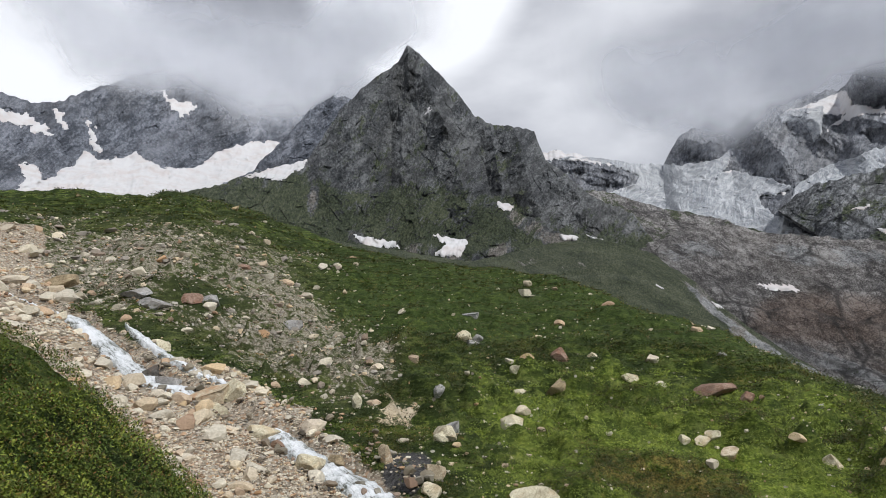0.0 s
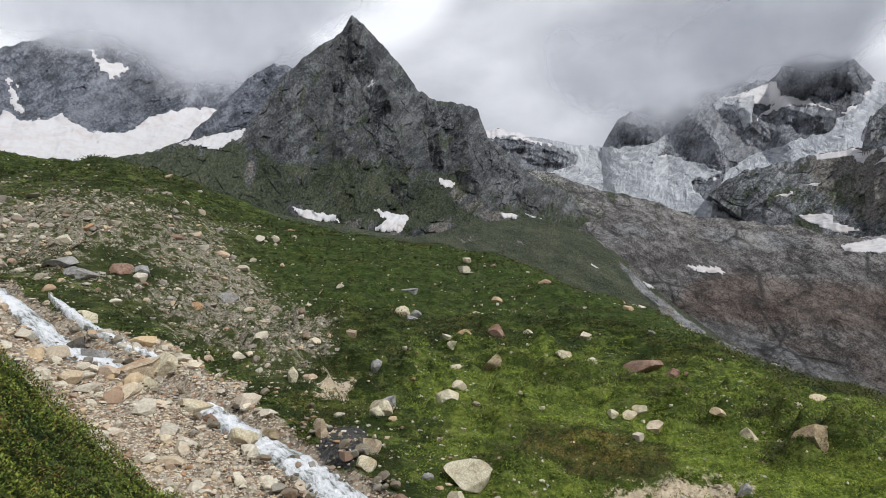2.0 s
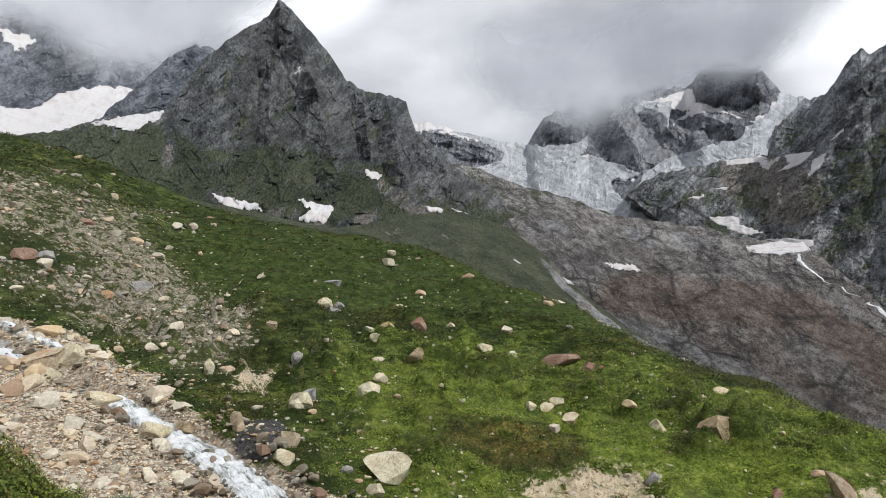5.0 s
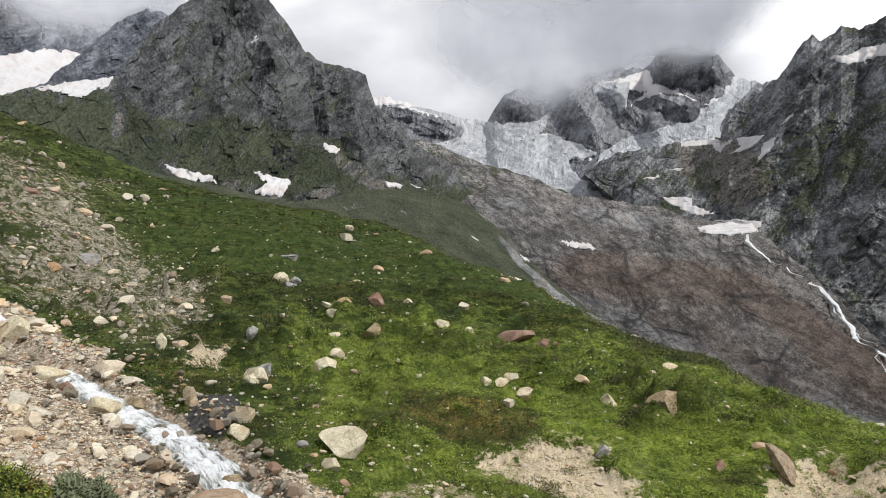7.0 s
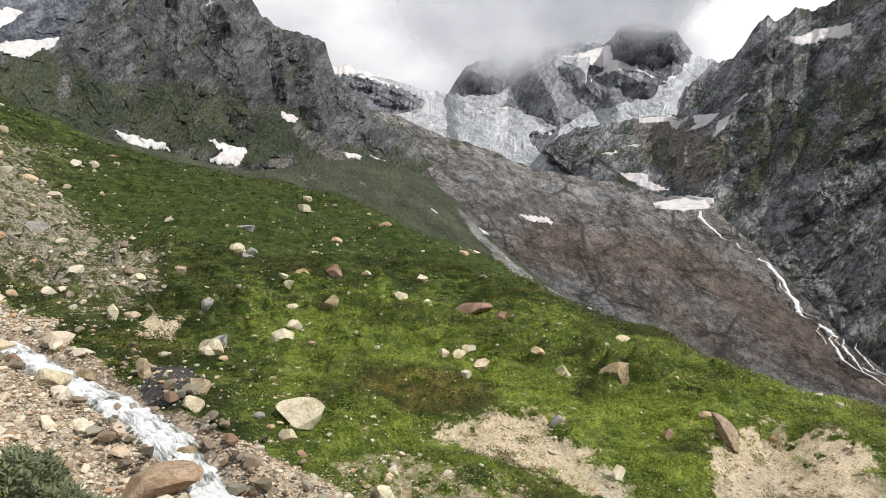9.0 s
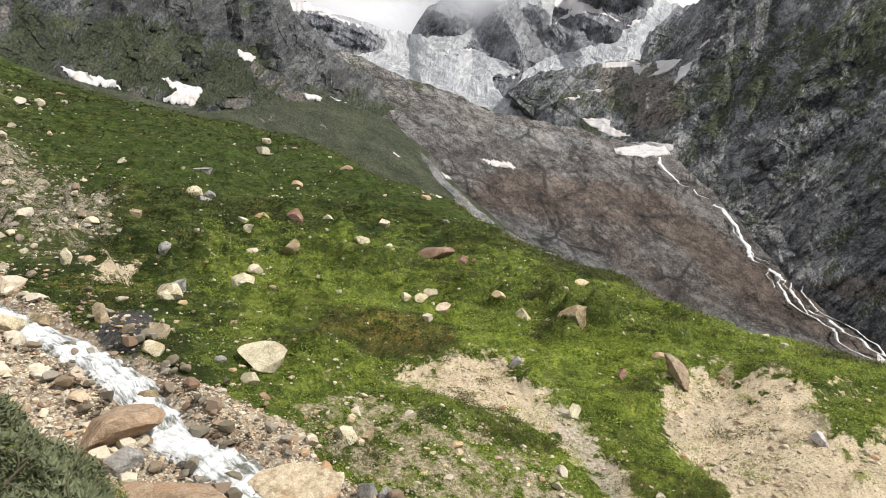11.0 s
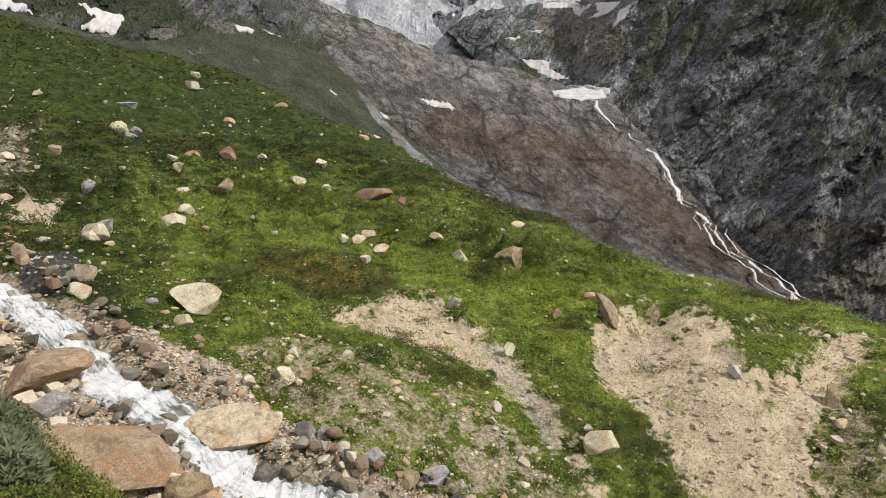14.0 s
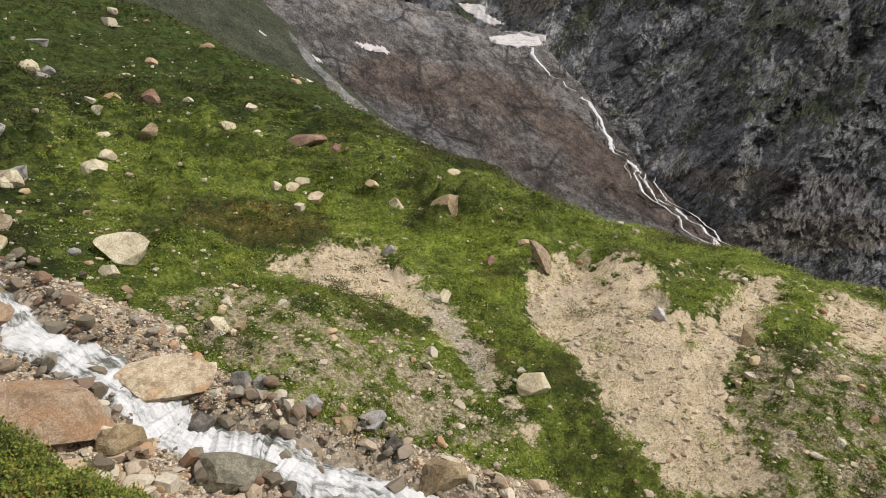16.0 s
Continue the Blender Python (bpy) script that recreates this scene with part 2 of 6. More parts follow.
rock_wall = rock_face("rock_wall", (0.044, 0.047, 0.051), (0.128, 0.133, 0.138), (0.33, 0.34, 0.35), (0.105, 0.098, 0.086), redness=0.3, streak=0.85, relief=0.8, fine_by=1.3, long=0.5, blotch=0.7)
rock_floor = rock_face("rock_floor", (0.058, 0.054, 0.052), (0.165, 0.154, 0.147), (0.37, 0.355, 0.34), (0.11, 0.088, 0.072), True, 0.45, redness=0.8, streak=0.8, relief=1.0, blotch=0.5, fine_by=1.6)
rock_shoulder = rock_face("rock_shoulder", (0.075, 0.071, 0.062), (0.165, 0.155, 0.138), (0.32, 0.305, 0.28), (0.18, 0.155, 0.125), fine_by=1.6, streak=0.3)


def snow_mat():
    k = Mat("snow", 0.65, 0.3)
    n = k.noise(0.02, 6, 0.65, (1, 1, 0.5))
    f = k.noise(0.25, 5, 0.6)
    col = k.mix(k.band(n, 0.4, 0.7, 0, 0.8), (0.56, 0.55, 0.55), (0.50, 0.44, 0.415))
    col = k.mix(k.band(f, 0.6, 0.8, 0, 0.2), col, (0.5, 0.46, 0.43))
    return k.done(col, k.bump(f, 0.15, 0.5))


def ice_mat():
    k = Mat("glacier_ice", 0.5, 0.4)
    g = k.t.nodes.new("ShaderNodeAttribute")
    g.attribute_name = "grain"
    k.co = g.outputs["Vector"]
    n = k.noise(0.02, 7, 0.7, (0.3, 1, 1), 0.5)
    c = k.noise(0.16, 6, 0.7, (1.0, 0.45, 1), 0.8)
    d = k.noise(0.10, 6, 0.75, (0.25, 1.0, 1), 0.4)
    cre = k.math("ABSOLUTE", k.math("SUBTRACT", c, 0.5))
    t = k.math("ADD", k.math("MULTIPLY", d, 0.5), k.math("MULTIPLY", c, 0.5))
    col = k.ramp(t, (0.41, (0.19, 0.20, 0.215)), (0.58, (0.50, 0.51, 0.525)), (0.49, (0.345, 0.357, 0.373)))
    col = k.mix(k.band(n, 0.46, 0.66, 0, 0.65), col, (0.26, 0.265, 0.275))
    col = k.mix(k.band(cre, 0.0, 0.025, 0.6, 0.0), col, (0.13, 0.16, 0.19))
    return k.done(col, k.bump(k.math("ADD", cre, t), 0.8, 6.0))


snow = snow_mat()
ice = ice_mat()


# ---- mesh helpers ----
def mesh_object(name, verts, faces, mats, parent=None, smooth_shade=True):
    """One mesh object from arrays: verts (n, 3), faces (m, 3 or 4)."""
    verts, faces = np.asarray(verts, np.float32), np.asarray(faces, np.int32)
    me = bpy.data.meshes.new(name)
    me.vertices.add(len(verts))
    me.vertices.foreach_set("co", verts.ravel())
    k = faces.shape[1]
    me.loops.add(faces.size)
    me.loops.foreach_set("vertex_index", faces.ravel())
    me.polygons.add(len(faces))
    me.polygons.foreach_set("loop_start", np.arange(0, faces.size, k, dtype=np.int32))
    me.polygons.foreach_set("use_smooth", np.full(len(faces), smooth_shade))
    me.update(calc_edges=True)
    for q in (mats if isinstance(mats, (list, tuple)) else [mats]):
        me.materials.append(q)
    ob = new(name, me)
    if parent:
        ob.parent = parent
    return ob


def add_attr(ob, name, values):
    a = ob.data.attributes.new(name, "FLOAT", "POINT")
    a.data.foreach_set("value", np.asarray(values, np.float32).ravel())


def add_vector(ob, name, values):
    a = ob.data.attributes.new(name, "FLOAT_VECTOR", "POINT")
    a.data.foreach_set("vector", np.asarray(values, np.float32).ravel())


def grid_faces(nu, nv):
    i = np.arange(nu * nv).reshape(nu, nv)
    return np.stack([i[:-1, :-1].ravel(), i[1:, :-1].ravel(), i[1:, 1:].ravel(), i[:-1, 1:].ravel()], 1)


def place(az, el, d):
    """A bearing and elevation from the standpoint, at d metres along the ground."""
    a = np.radians(az)
    return np.stack(np.broadcast_arrays(d * np.sin(a), d * np.cos(a), EYE + d * np.tan(np.radians(el))), -1)


def along(table, az, col):
    tb = np.array(table)
    return np.interp(az, tb[:, 0], tb[:, col])


class Massif:
    """A mountain body fitted to the camera's view: a crest line and a foot line (bearing, elevation, distance), joined
    by a broken face and closed behind, out of its sight.
    """

    def __init__(self, name, crest, foot, mat, label, step=0.08, rows_=220, crag=30.0, wave=160.0, bulge=1.0, turf=None, spike=0.25, seed=0.0, back=0.5, lean=(0.0, 0.0), ribs=(), red=None, pale=None, rugged=1.0, lying=0.0, sizes=(13, 6, 2.0, 1.2), plates=1.0, grain=35.0, scree=None):
        az0, az1 = min(c[0] for c in crest), max(c[0] for c in crest)
        az = np.arange(az0, az1 + step, step)
        ns, nb = rows_, 16
        s = np.concatenate([np.linspace(0, 1, ns), 1 + np.linspace(0, 1, nb + 1)[1:]])
        A, S = np.meshgrid(az, s, indexing="ij")
        ec = along(crest, az, 1)
        tooth = np.radians(spike * fbm(az * 1.1 + seed, seed, 0.3, 4, 0.6))
        dc, ef, df = along(crest, az, 2), along(foot, az, 1), along(foot, az, 2)
        zc, zf = dc * np.tan(np.radians(ec)), df * np.tan(np.radians(ef))
        zc, zf = EYE + zc, EYE + np.minimum(zf, zc)
        F = np.clip(S, 0, 1)
        D = df[:, None] + (dc - df)[:, None] * F
        Z = zf[:, None] + (zc - zf)[:, None] * F ** bulge
        Z = Z + (tooth * dc)[:, None] * smooth(0.86, 1.0, F)
        B = np.clip(S - 1, 0, 1)
        D = D + B * back * dc[:, None]
        z_end = EYE + (dc * (1 + back)) * (zf - EYE) / df - 4.0
        Z = Z + B ** 0.8 * (z_end - zc)[:, None]
        a = np.radians(A)
        X, Y = D * np.sin(a), D * np.cos(a)
        px, py, pz = X / wave + seed, Y / wave, Z / wave
        qx = px + lean[0] * pz + 0.35 * fbm(px * 0.8, py * 0.8, pz * 0.8 + 3, 3)
        r = 0.6 * ridged(qx * 1.5, py * 0.5, pz * 0.32, 4, 0.5)
        E0 = np.degrees(np.arctan2(Z - EYE, D))
        # beds, ribs and broken rock along the grain: spaced by angle in the camera's view, raised in metres
        g_ = radians(grain)
        P, Q = A * 17.45, E0 * 17.45
        P, Q = P + 16 * fbm(P / 90, Q / 90, seed + 5, 4), Q + 16 * fbm(P / 90, Q / 90, seed + 9, 4)
        GU, GV = P * math.cos(g_) + Q * math.sin(g_), Q * math.cos(g_) - P * math.sin(g_)
        far = dc.mean() / 1000
        small = sizes[0] * ridged(GU / 120, GV / 60, seed, 4, 0.5) + sizes[1] * ridged(GU / 42, GV / 20, seed + 3, 3, 0.55) + 3.2 * plates * facets(GU / 17, GV / 10, 5) + sizes[2] * ridged(GU / 11, GV / 6, seed + 7, 3, 0.6)
        small = small + 2.4 * plates * facets(GV / 30, GU / 12, 8) + sizes[3] * perlin(GU / 4.5, GV / 3.2, seed + 1)
        if lying:
            wx, wy = X + 30 * fbm(X / 120, Y / 120, seed, 3), Y + 30 * fbm(X / 120, Y / 120, seed + 4, 3)
            cg, sg = math.cos(0.65), math.sin(0.65)
            lu, lv = wx * cg + wy * sg, wy * cg - wx * sg
            small = sizes[0] * ridged(lu / 210, lv / 110, seed, 4, 0.5) + sizes[1] * ridged(lu / 80, lv / 45, seed + 3, 4, 0.55) + sizes[2] * facets(lu / 34, lv / 26, 4) + sizes[3] * ridged(lu / 26, lv / 22, seed + 6, 3, 0.6)
            far = 1.0
        small = small * far * rugged
        fade = smooth(0, 0.10, F) * (0.35 + 0.65 * smooth(1.0, 0.9, F))
        for (a0, e0), (a1, e1), wide, out in ribs:
            da, de = a1 - a0, e1 - e0
            t_ = np.clip(((A - a0) * da + (E0 - e0) * de) / (da * da + de * de), 0, 1)
            dist = np.hypot(A - a0 - t_ * da, E0 - e0 - t_ * de) + 0.25 * fbm(px * 2, py * 2, pz * 2 + 9, 3)
            r = r + out / crag * np.clip(1 - np.maximum(dist, 0) / wide, 0, 1)
        push = (crag * r + (1 - lying) * small) * fade
        soft = push
        for _ in range(30):
            soft = (2 * soft + np.roll(soft, 1, 0) + np.roll(soft, -1, 0) + np.roll(soft, 1, 1) + np.roll(soft, -1, 1)) / 6
        self.soft = soft - push
        bumps = lying * small * fade
        even = bumps
        for _ in range(30):
            even = (2 * even + np.roll(even, 1, 0) + np.roll(even, -1, 0) + np.roll(even, 1, 1) + np.roll(even, -1, 1)) / 6
        self.hollow = even - bumps
        X, Y = X - push * np.sin(a), Y - push * np.cos(a)
        Z = Z + 0.12 * crag * fbm(px * 2.2 + 7, py * 2.2, pz * 2.2, 4) * fade + lying * small * fade
        self.az, self.el = A, np.degrees(np.arctan2(Z - EYE, np.hypot(X, Y)))
        self.v = np.stack([X, Y, Z], -1)
        self.n, self.ns = A.shape, ns
        self.ob = mesh_object(name, self.v.reshape(-1, 3), grid_faces(*self.n), mat, smooth_shade=False)
        tagged(self.ob, label, "mountain", kind="structure")
        # texture grain in view angles, so its scale is even only from the camera
        P, Q = A * 17.45, self.el * 17.45
        Q = Q + 7 * fbm(P / 90, Q / 90, seed + 5, 3)
        GU, GV = P * math.cos(g_) + Q * math.sin(g_), Q * math.cos(g_) - P * math.sin(g_)
        self.grain = np.stack([GU, GV, np.full_like(GU, seed * 31)], -1).astype(np.float32)
        ga = self.ob.data.attributes.new("grain", "FLOAT_VECTOR", "POINT")
        ga.data.foreach_set("vector", self.grain.ravel())
        if scree is not None:
            add_attr(self.ob, "scree", scree(A, self.el, F))
        t = np.zeros_like(A) if turf is None else turf(A, self.el, F)
        add_attr(self.ob, "turf", t)
        if red is not None:
            add_attr(self.ob, "red", red(A, self.el, F))
        if pale is not None:
            add_attr(self.ob, "pale", pale(A, self.el, F))
        self.name = name

    def reach(self, az, el):
        """How far off the face is at a bearing and elevation."""
        i = int(np.clip(round((az - self.az[0, 0]) / (self.az[1, 0] - self.az[0, 0])), 0, self.n[0] - 1))
        e_ = self.el[i, :self.ns]
        j = int(np.argmax(e_ >= el)) if (e_ >= el).any() else None
        return 1e9 if j is None or az < self.az[0, 0] or az > self.az[-1, 0] else float(np.hypot(*self.v[i, j, :2]))

    def patch(self, name, outline, mat, label, category, lift=3.0, rough=0.25, freq=1.3, full=0.5, broken=0.0, grain=None):
        """A sheet (snow, ice, turf) that lies on the face inside an outline of bearings and elevations."""
        az, el = self.az, self.el
        ja = az + rough * fbm(az * freq, el * freq, 3.3, 4, 0.6)
        je = el + rough * fbm(az * freq, el * freq, 9.1, 4, 0.6)
        inside = np.zeros(az.shape, bool)
        n = len(outline)
        for i in range(n):
            (x0, y0), (x1, y1) = outline[i], outline[(i + 1) % n]
            if y0 == y1:
                continue
            c = ((y0 > je) != (y1 > je)) & (ja < (x1 - x0) * (je - y0) / (y1 - y0) + x0)
            inside ^= c
        inside[:, self.ns:] = False
        f = grid_faces(*self.n)
        keep = inside.ravel()[f].sum(1) >= 3
        f = f[keep]
        if not len(f):
            return None
        used, inv = np.unique(f, return_inverse=True)
        v = self.v.reshape(-1, 3)[used].copy()
        d = np.hypot(v[:, 0], v[:, 1])
        core = inside.astype(float)
        for _ in range(5):
            core = (2 * core + np.roll(core, 1, 0) + np.roll(core, -1, 0) + np.roll(core, 1, 1) + np.roll(core, -1, 1)) / 6
        core = np.clip(2.2 * (core.ravel()[used] - 0.5), 0, 1)
        fill = 0.6 + core * (lift + np.maximum(self.soft.ravel()[used] * full, 0) + 2.0 * full)
        v[:, 0] -= fill * v[:, 0] / d
        v[:, 1] -= fill * v[:, 1] / d
        v[:, 2] += 0.3 + core * (lift * 0.3 + np.clip(self.hollow.ravel()[used], 0, 3))
        g = self.grain.reshape(-1, 3)[used]
        if grain is not None:
            ca, sa_ = math.cos(radians(grain)), math.sin(radians(grain))
            P, Q = az.ravel()[used] * 17.45, el.ravel()[used] * 17.45
            P, Q = P + 10 * fbm(P / 50, Q / 50, 2.2, 3), Q + 10 * fbm(P / 50, Q / 50, 7.2, 3)
            g = np.stack([P * ca + Q * sa_, Q * ca - P * sa_, 0 * P], -1).astype(np.float32)
        if broken:
            v[:, 2] += broken * (1.3 * ridged(g[:, 0] / 26, g[:, 1] / 9, 4.4, 3, 0.6) + 0.7 * billow(g[:, 0] / 7, g[:, 1] / 12, 1.4, 3))
        ob = mesh_object(name, v, inv.reshape(f.shape), mat, smooth_shade=not broken)
        ga = ob.data.attributes.new("grain", "FLOAT_VECTOR", "POINT")
        ga.data.foreach_set("vector", g.ravel())
        return tagged(ob, label, category, kind="structure")
# ---- the lie of the land: (bearing, elevation, distance) fitted to the camera's view, distances chosen ----
STREAM = [(-36.0, 4.6, 64), (-33.0, 2.9, 56), (-28.5, 0.6, 49), (-25.2, -3.2, 42), (-20.8, -5.9, 36.5), (-14.5, -9.3, 31), (-9.4, -13.1, 27), (-4.0, -17.0, 23.5),
          (-0.4, -22.5, 20.5), (3.5, -25.0, 19.2), (8.5, -29.5, 17.6), (18.0, -32.5, 17), (28.7, -35.9, 16.4), (44.0, -38.5, 17)]
BANK = [(16.8, -17.6, 28), (23.9, -15.6, 31), (29.9, -17.8, 29), (36.9, -23.3, 25), (42.9, -30.1, 20.5), (41.8, -15.2, 32.5), (48.4, -14.7, 33), (55.2, -15.2, 34),
        (61.4, -15.5, 35), (44.3, -20.7, 28), (54.7, -25.4, 24.5), (64.7, -30.4, 22), (71.0, -24.0, 27), (22.0, -26.0, 20.5), (14.0, -24.0, 21.5)]
MEADOW = [(6.7, -15.3, 27), (5.1, -9.8, 36), (-5.2, -11.2, 30), (21.3, -7.1, 48), (33.0, -11.9, 38), (1.9, -3.1, 62), (9.4, -4.8, 55), (-8.7, -0.2, 66),
          (-13.4, -3.6, 48), (-24.3, 1.9, 52), (-18.6, 0.5, 56), (-27.8, 5.4, 84), (-36.0, 7.0, 88)]
CREST = [(-36.0, 9.6, 132), (-29.6, 10.1, 130), (-20.5, 10.2, 125), (-15.3, 8.6, 120), (-8.5, 5.9, 115), (-3.8, 4.5, 112), (1.9, 3.6, 108), (10.3, 1.9, 98),
         (20.0, -2.3, 82), (29.9, -6.4, 66), (39.5, -10.1, 55), (48.4, -12.1, 48), (58.0, -13.2, 45), (67.7, -14.6, 42), (76.0, -15.5, 41)]
BEYOND = [(-36.0, 7.0, 195), (-20.0, 7.5, 185), (0.0, 0.0, 165), (20.0, -8.0, 125), (40.0, -16.5, 85), (60.0, -21.0, 66), (76.0, -24.0, 60), (-36, -8, 18), (-10, -36, 14), (20, -48, 11), (60, -50, 14)]

_c = np.array(STREAM + BANK + MEADOW + CREST + BEYOND, float)
_p = place(_c[:, 0], _c[:, 1], _c[:, 2])


def _warp(x, y):
    r = np.hypot(x, y) + 1e-6
    k = np.log(r + 4.0) * 30 / r
    return x * k, y * k


_wx, _wy = _warp(_p[:, 0], _p[:, 1])


def _tps(d2):
    return 0.5 * d2 * np.log(d2 + 1e-9)


_n = len(_c)
_K = np.zeros((_n + 3, _n + 3))
_K[:_n, :_n] = _tps((_wx[:, None] - _wx) ** 2 + (_wy[:, None] - _wy) ** 2) + np.eye(_n) * 2.0
_K[:_n, _n:] = np.stack([np.ones(_n), _wx, _wy], 1)
_K[_n:, :_n] = _K[:_n, _n:].T
_W = np.linalg.solve(_K, np.concatenate([(_p[:, 2] - EYE) / np.hypot(_p[:, 0], _p[:, 1]), np.zeros(3)]))

SPUR = [(-180, 8, 9), (-90, 8, 9), (-45, 6.0, 8), (-33.1, 0.5, 7.5), (-27.8, -4.2, 7.2), (-24.0, -7.9, 7), (-20.5, -11.6, 6.6), (-12.3, -18.6, 6.2), (-7.3, -21.9, 5.8),
        (-2.8, -26.5, 5.6), (1.3, -31.0, 5.2), (7.1, -34.6, 4.8), (14.0, -40.0, 4.2), (30.0, -46.0, 3.5), (70.0, -46.0, 3.5), (110, -20, 5), (180, 8, 9)]

STREAM_XY = np.array([(-38.3, 52.7), (-31.9, 48.9), (-27.2, 46.1), (-24.1, 44.4), (-18.4, 39.2), (-15.3, 36.7), (-13.3, 35.5), (-10.5, 33.4), (-8.1, 31.2), (-6.7, 29.8), (-4.8, 27.9), (-3.0, 26.3), (-1.7, 24.4),
                      (-0.8, 22.7), (-0.1, 21.4), (1.5, 19.9), (2.3, 19.0), (2.8, 17.8), (4.0, 17.1), (5.4, 16.6), (6.1, 15.7), (8.1, 14.8), (10.7, 12.7)])


def seg_dist(x, y, line):
    """Distance to a line of points, and the share of its length at the nearest place."""
    best, where = np.full(np.shape(x), 1e9), np.zeros(np.shape(x))
    for i in range(len(line) - 1):
        ax, ay = line[i]
        bx, by = line[i + 1]
        dx, dy = bx - ax, by - ay
        t = np.clip(((x - ax) * dx + (y - ay) * dy) / (dx * dx + dy * dy), 0, 1)
        d = np.hypot(x - ax - t * dx, y - ay - t * dy)
        where = np.where(d < best, (i + t) / (len(line) - 1), where)
        best = np.minimum(best, d)
    return best, where


def base_height(x, y):
    x, y = np.asarray(x, float), np.asarray(y, float)
    r = np.hypot(x, y) + 1e-6
    az = np.degrees(np.arctan2(x, y))
    wx, wy = _warp(x, y)
    z = _W[_n] + _W[_n + 1] * wx + _W[_n + 2] * wy
    for i in range(_n):
        z = z + _W[i] * _tps((wx - _wx[i]) ** 2 + (wy - _wy[i]) ** 2)
    z = EYE + z * r
    z = np.maximum(z, -1.3 * r)
    off = np.abs((az - 17 + 180) % 360 - 180)
    side = np.clip(0.35 * (-0.8 * x - 0.5 * y) - 2.0, -140, 420)
    z = z + (side - z) * smooth(60, 84, off)
    z = z + (-150 - z) * smooth(150, 420, r) * smooth(80, 60, off)
    return z, r, az


def height(x, y, fine=True):
    z, r, az = base_height(x, y)
    amp = np.clip(r / 40, 0.35, 2.2)
    sd, sw = seg_dist(x, y, STREAM_XY)
    bed = smooth(7.5, 3.0, sd)
    if fine:
        z = z + (1 - 0.75 * bed) * (0.55 * amp * perlin(x / 9, y / 9, 0.5) + 0.28 * amp ** 0.5 * fbm(x / 3.1, y / 3.1, 2.5, 4, 0.55))
        rise_ = z + 0.10 * x
        far = smooth(35, 60, r)
        z = z + (1 - bed) * far * 1.05 * (ridged(x / 22, y / 22, rise_ / 2.6, 4, 0.5) - 0.25)
        el = np.degrees(np.arctan2(z - EYE, r))
        cush = np.clip(fbm(x / 2.6, y / 2.6, 9.5, 3, 0.5), 0, 1) * smooth(0.85, 0.6, r / np.interp(az, [q[0] for q in CREST], [q[2] for q in CREST]))
        cush = cush * (1 - smooth(12, 18, az) * smooth(-13.5, -15.5, el))
        z = z + (1 - bed) * 1.75 * np.maximum(cush - 0.06, 0) * np.clip(r / 30, 0.6, 1.7) * (1 - 0.65 * far) + 0.10 * fbm(x / 0.6, y / 0.6, 7.7, 3, 0.6) * smooth(90, 30, r)
    z = z - 0.55 * smooth(1.5, 0.4, sd)
    z = z + 1.0 * np.exp(-((x + 18.5) / 4.5) ** 2 - ((y - 51) / 2.6) ** 2)
    # the crest is lowered by bearing, so that its outline fits the camera's view
    trimmed = np.interp(az, [-40, -20, -14, -8, -2, 1, 7, 13, 19, 25, 34, 37, 40, 46, 52, 55, 58, 61], [0, 0.2, 0.5, 0.6, 0.1, 0.2, 0.55, 0, 0.9, 0.55, 0.5, 0.4, 1.2, 1.45, 1.6, 1.4, 0.65, 0])
    z = z - r * np.radians(trimmed) * smooth(0.62, 0.92, r / np.interp(az, [q[0] for q in CREST], [q[2] for q in CREST]))
    z = z - 0.3 * np.maximum(r - 1.06 * np.interp(az, [q[0] for q in CREST], [q[2] for q in CREST]), 0) * smooth(24, 36, az) * smooth(78, 70, az)
    az_ = az
    sp = np.array(SPUR, float)
    re = np.interp(az_, sp[:, 0], sp[:, 2])
    ze = EYE + re * np.tan(np.radians(np.interp(az_, sp[:, 0], sp[:, 1])))
    q = r / re
    inner = ze * np.clip(q, 0, 1) ** 1.2
    near = inner - 0.16 * smooth(1, 4, r) - np.maximum(r - re, 0) * 0.45 - 0.75 * np.maximum(r - re - 0.6, 0)
    if fine:
        near = near + 0.16 * fbm(x / 1.3, y / 1.3, 5.5, 4, 0.55) * smooth(0.5, 3, r)
    m = np.where(r < 14, np.maximum(np.where(r < 3.2, -99.0, z), near), z)
    off = np.abs((az - 17 + 180) % 360 - 180)
    back = smooth(66, 84, off)
    return np.where(r < 14, m * (1 - back) + np.where(r < 14, near * smooth(14, 8, r) + z * smooth(8, 14, r), z) * back, z), sd, sw, r, az, near - z


SMOOTH_HEIGHT = height


def height(x, y, fine=True):
    """The ground with its raw scarps: the bare banks lie lower than the turf that overhangs them."""
    z, sd, sw, r, az, over = SMOOTH_HEIGHT(x, y, fine)
    el = np.degrees(np.arctan2(z - EYE, r))
    ja = az + 0.9 * fbm(x / 2.2, y / 2.2, 1.1, 2, 0.5)
    je = el + 0.45 * fbm(x / 2.2, y / 2.2, 6.1, 2, 0.5)
    bare = 0.0
    for da in (-0.7, 0.0, 0.7):
        for de in (-0.5, -0.2, 0.1):
            bare = bare + ((inside(ja + da, je + de, SOIL_A) | inside(ja + da, je + de, SOIL_B)) & ~on_islet(ja + da, je + de)) / 9
    bare = bare * (r > 11)
    return z - bare * (0.1 + 0.5 * smooth(-22, -16.5, el)), sd, sw, r, az, over


def ground_at(x, y):
    return height(np.asarray(x, float), np.asarray(y, float))[0]


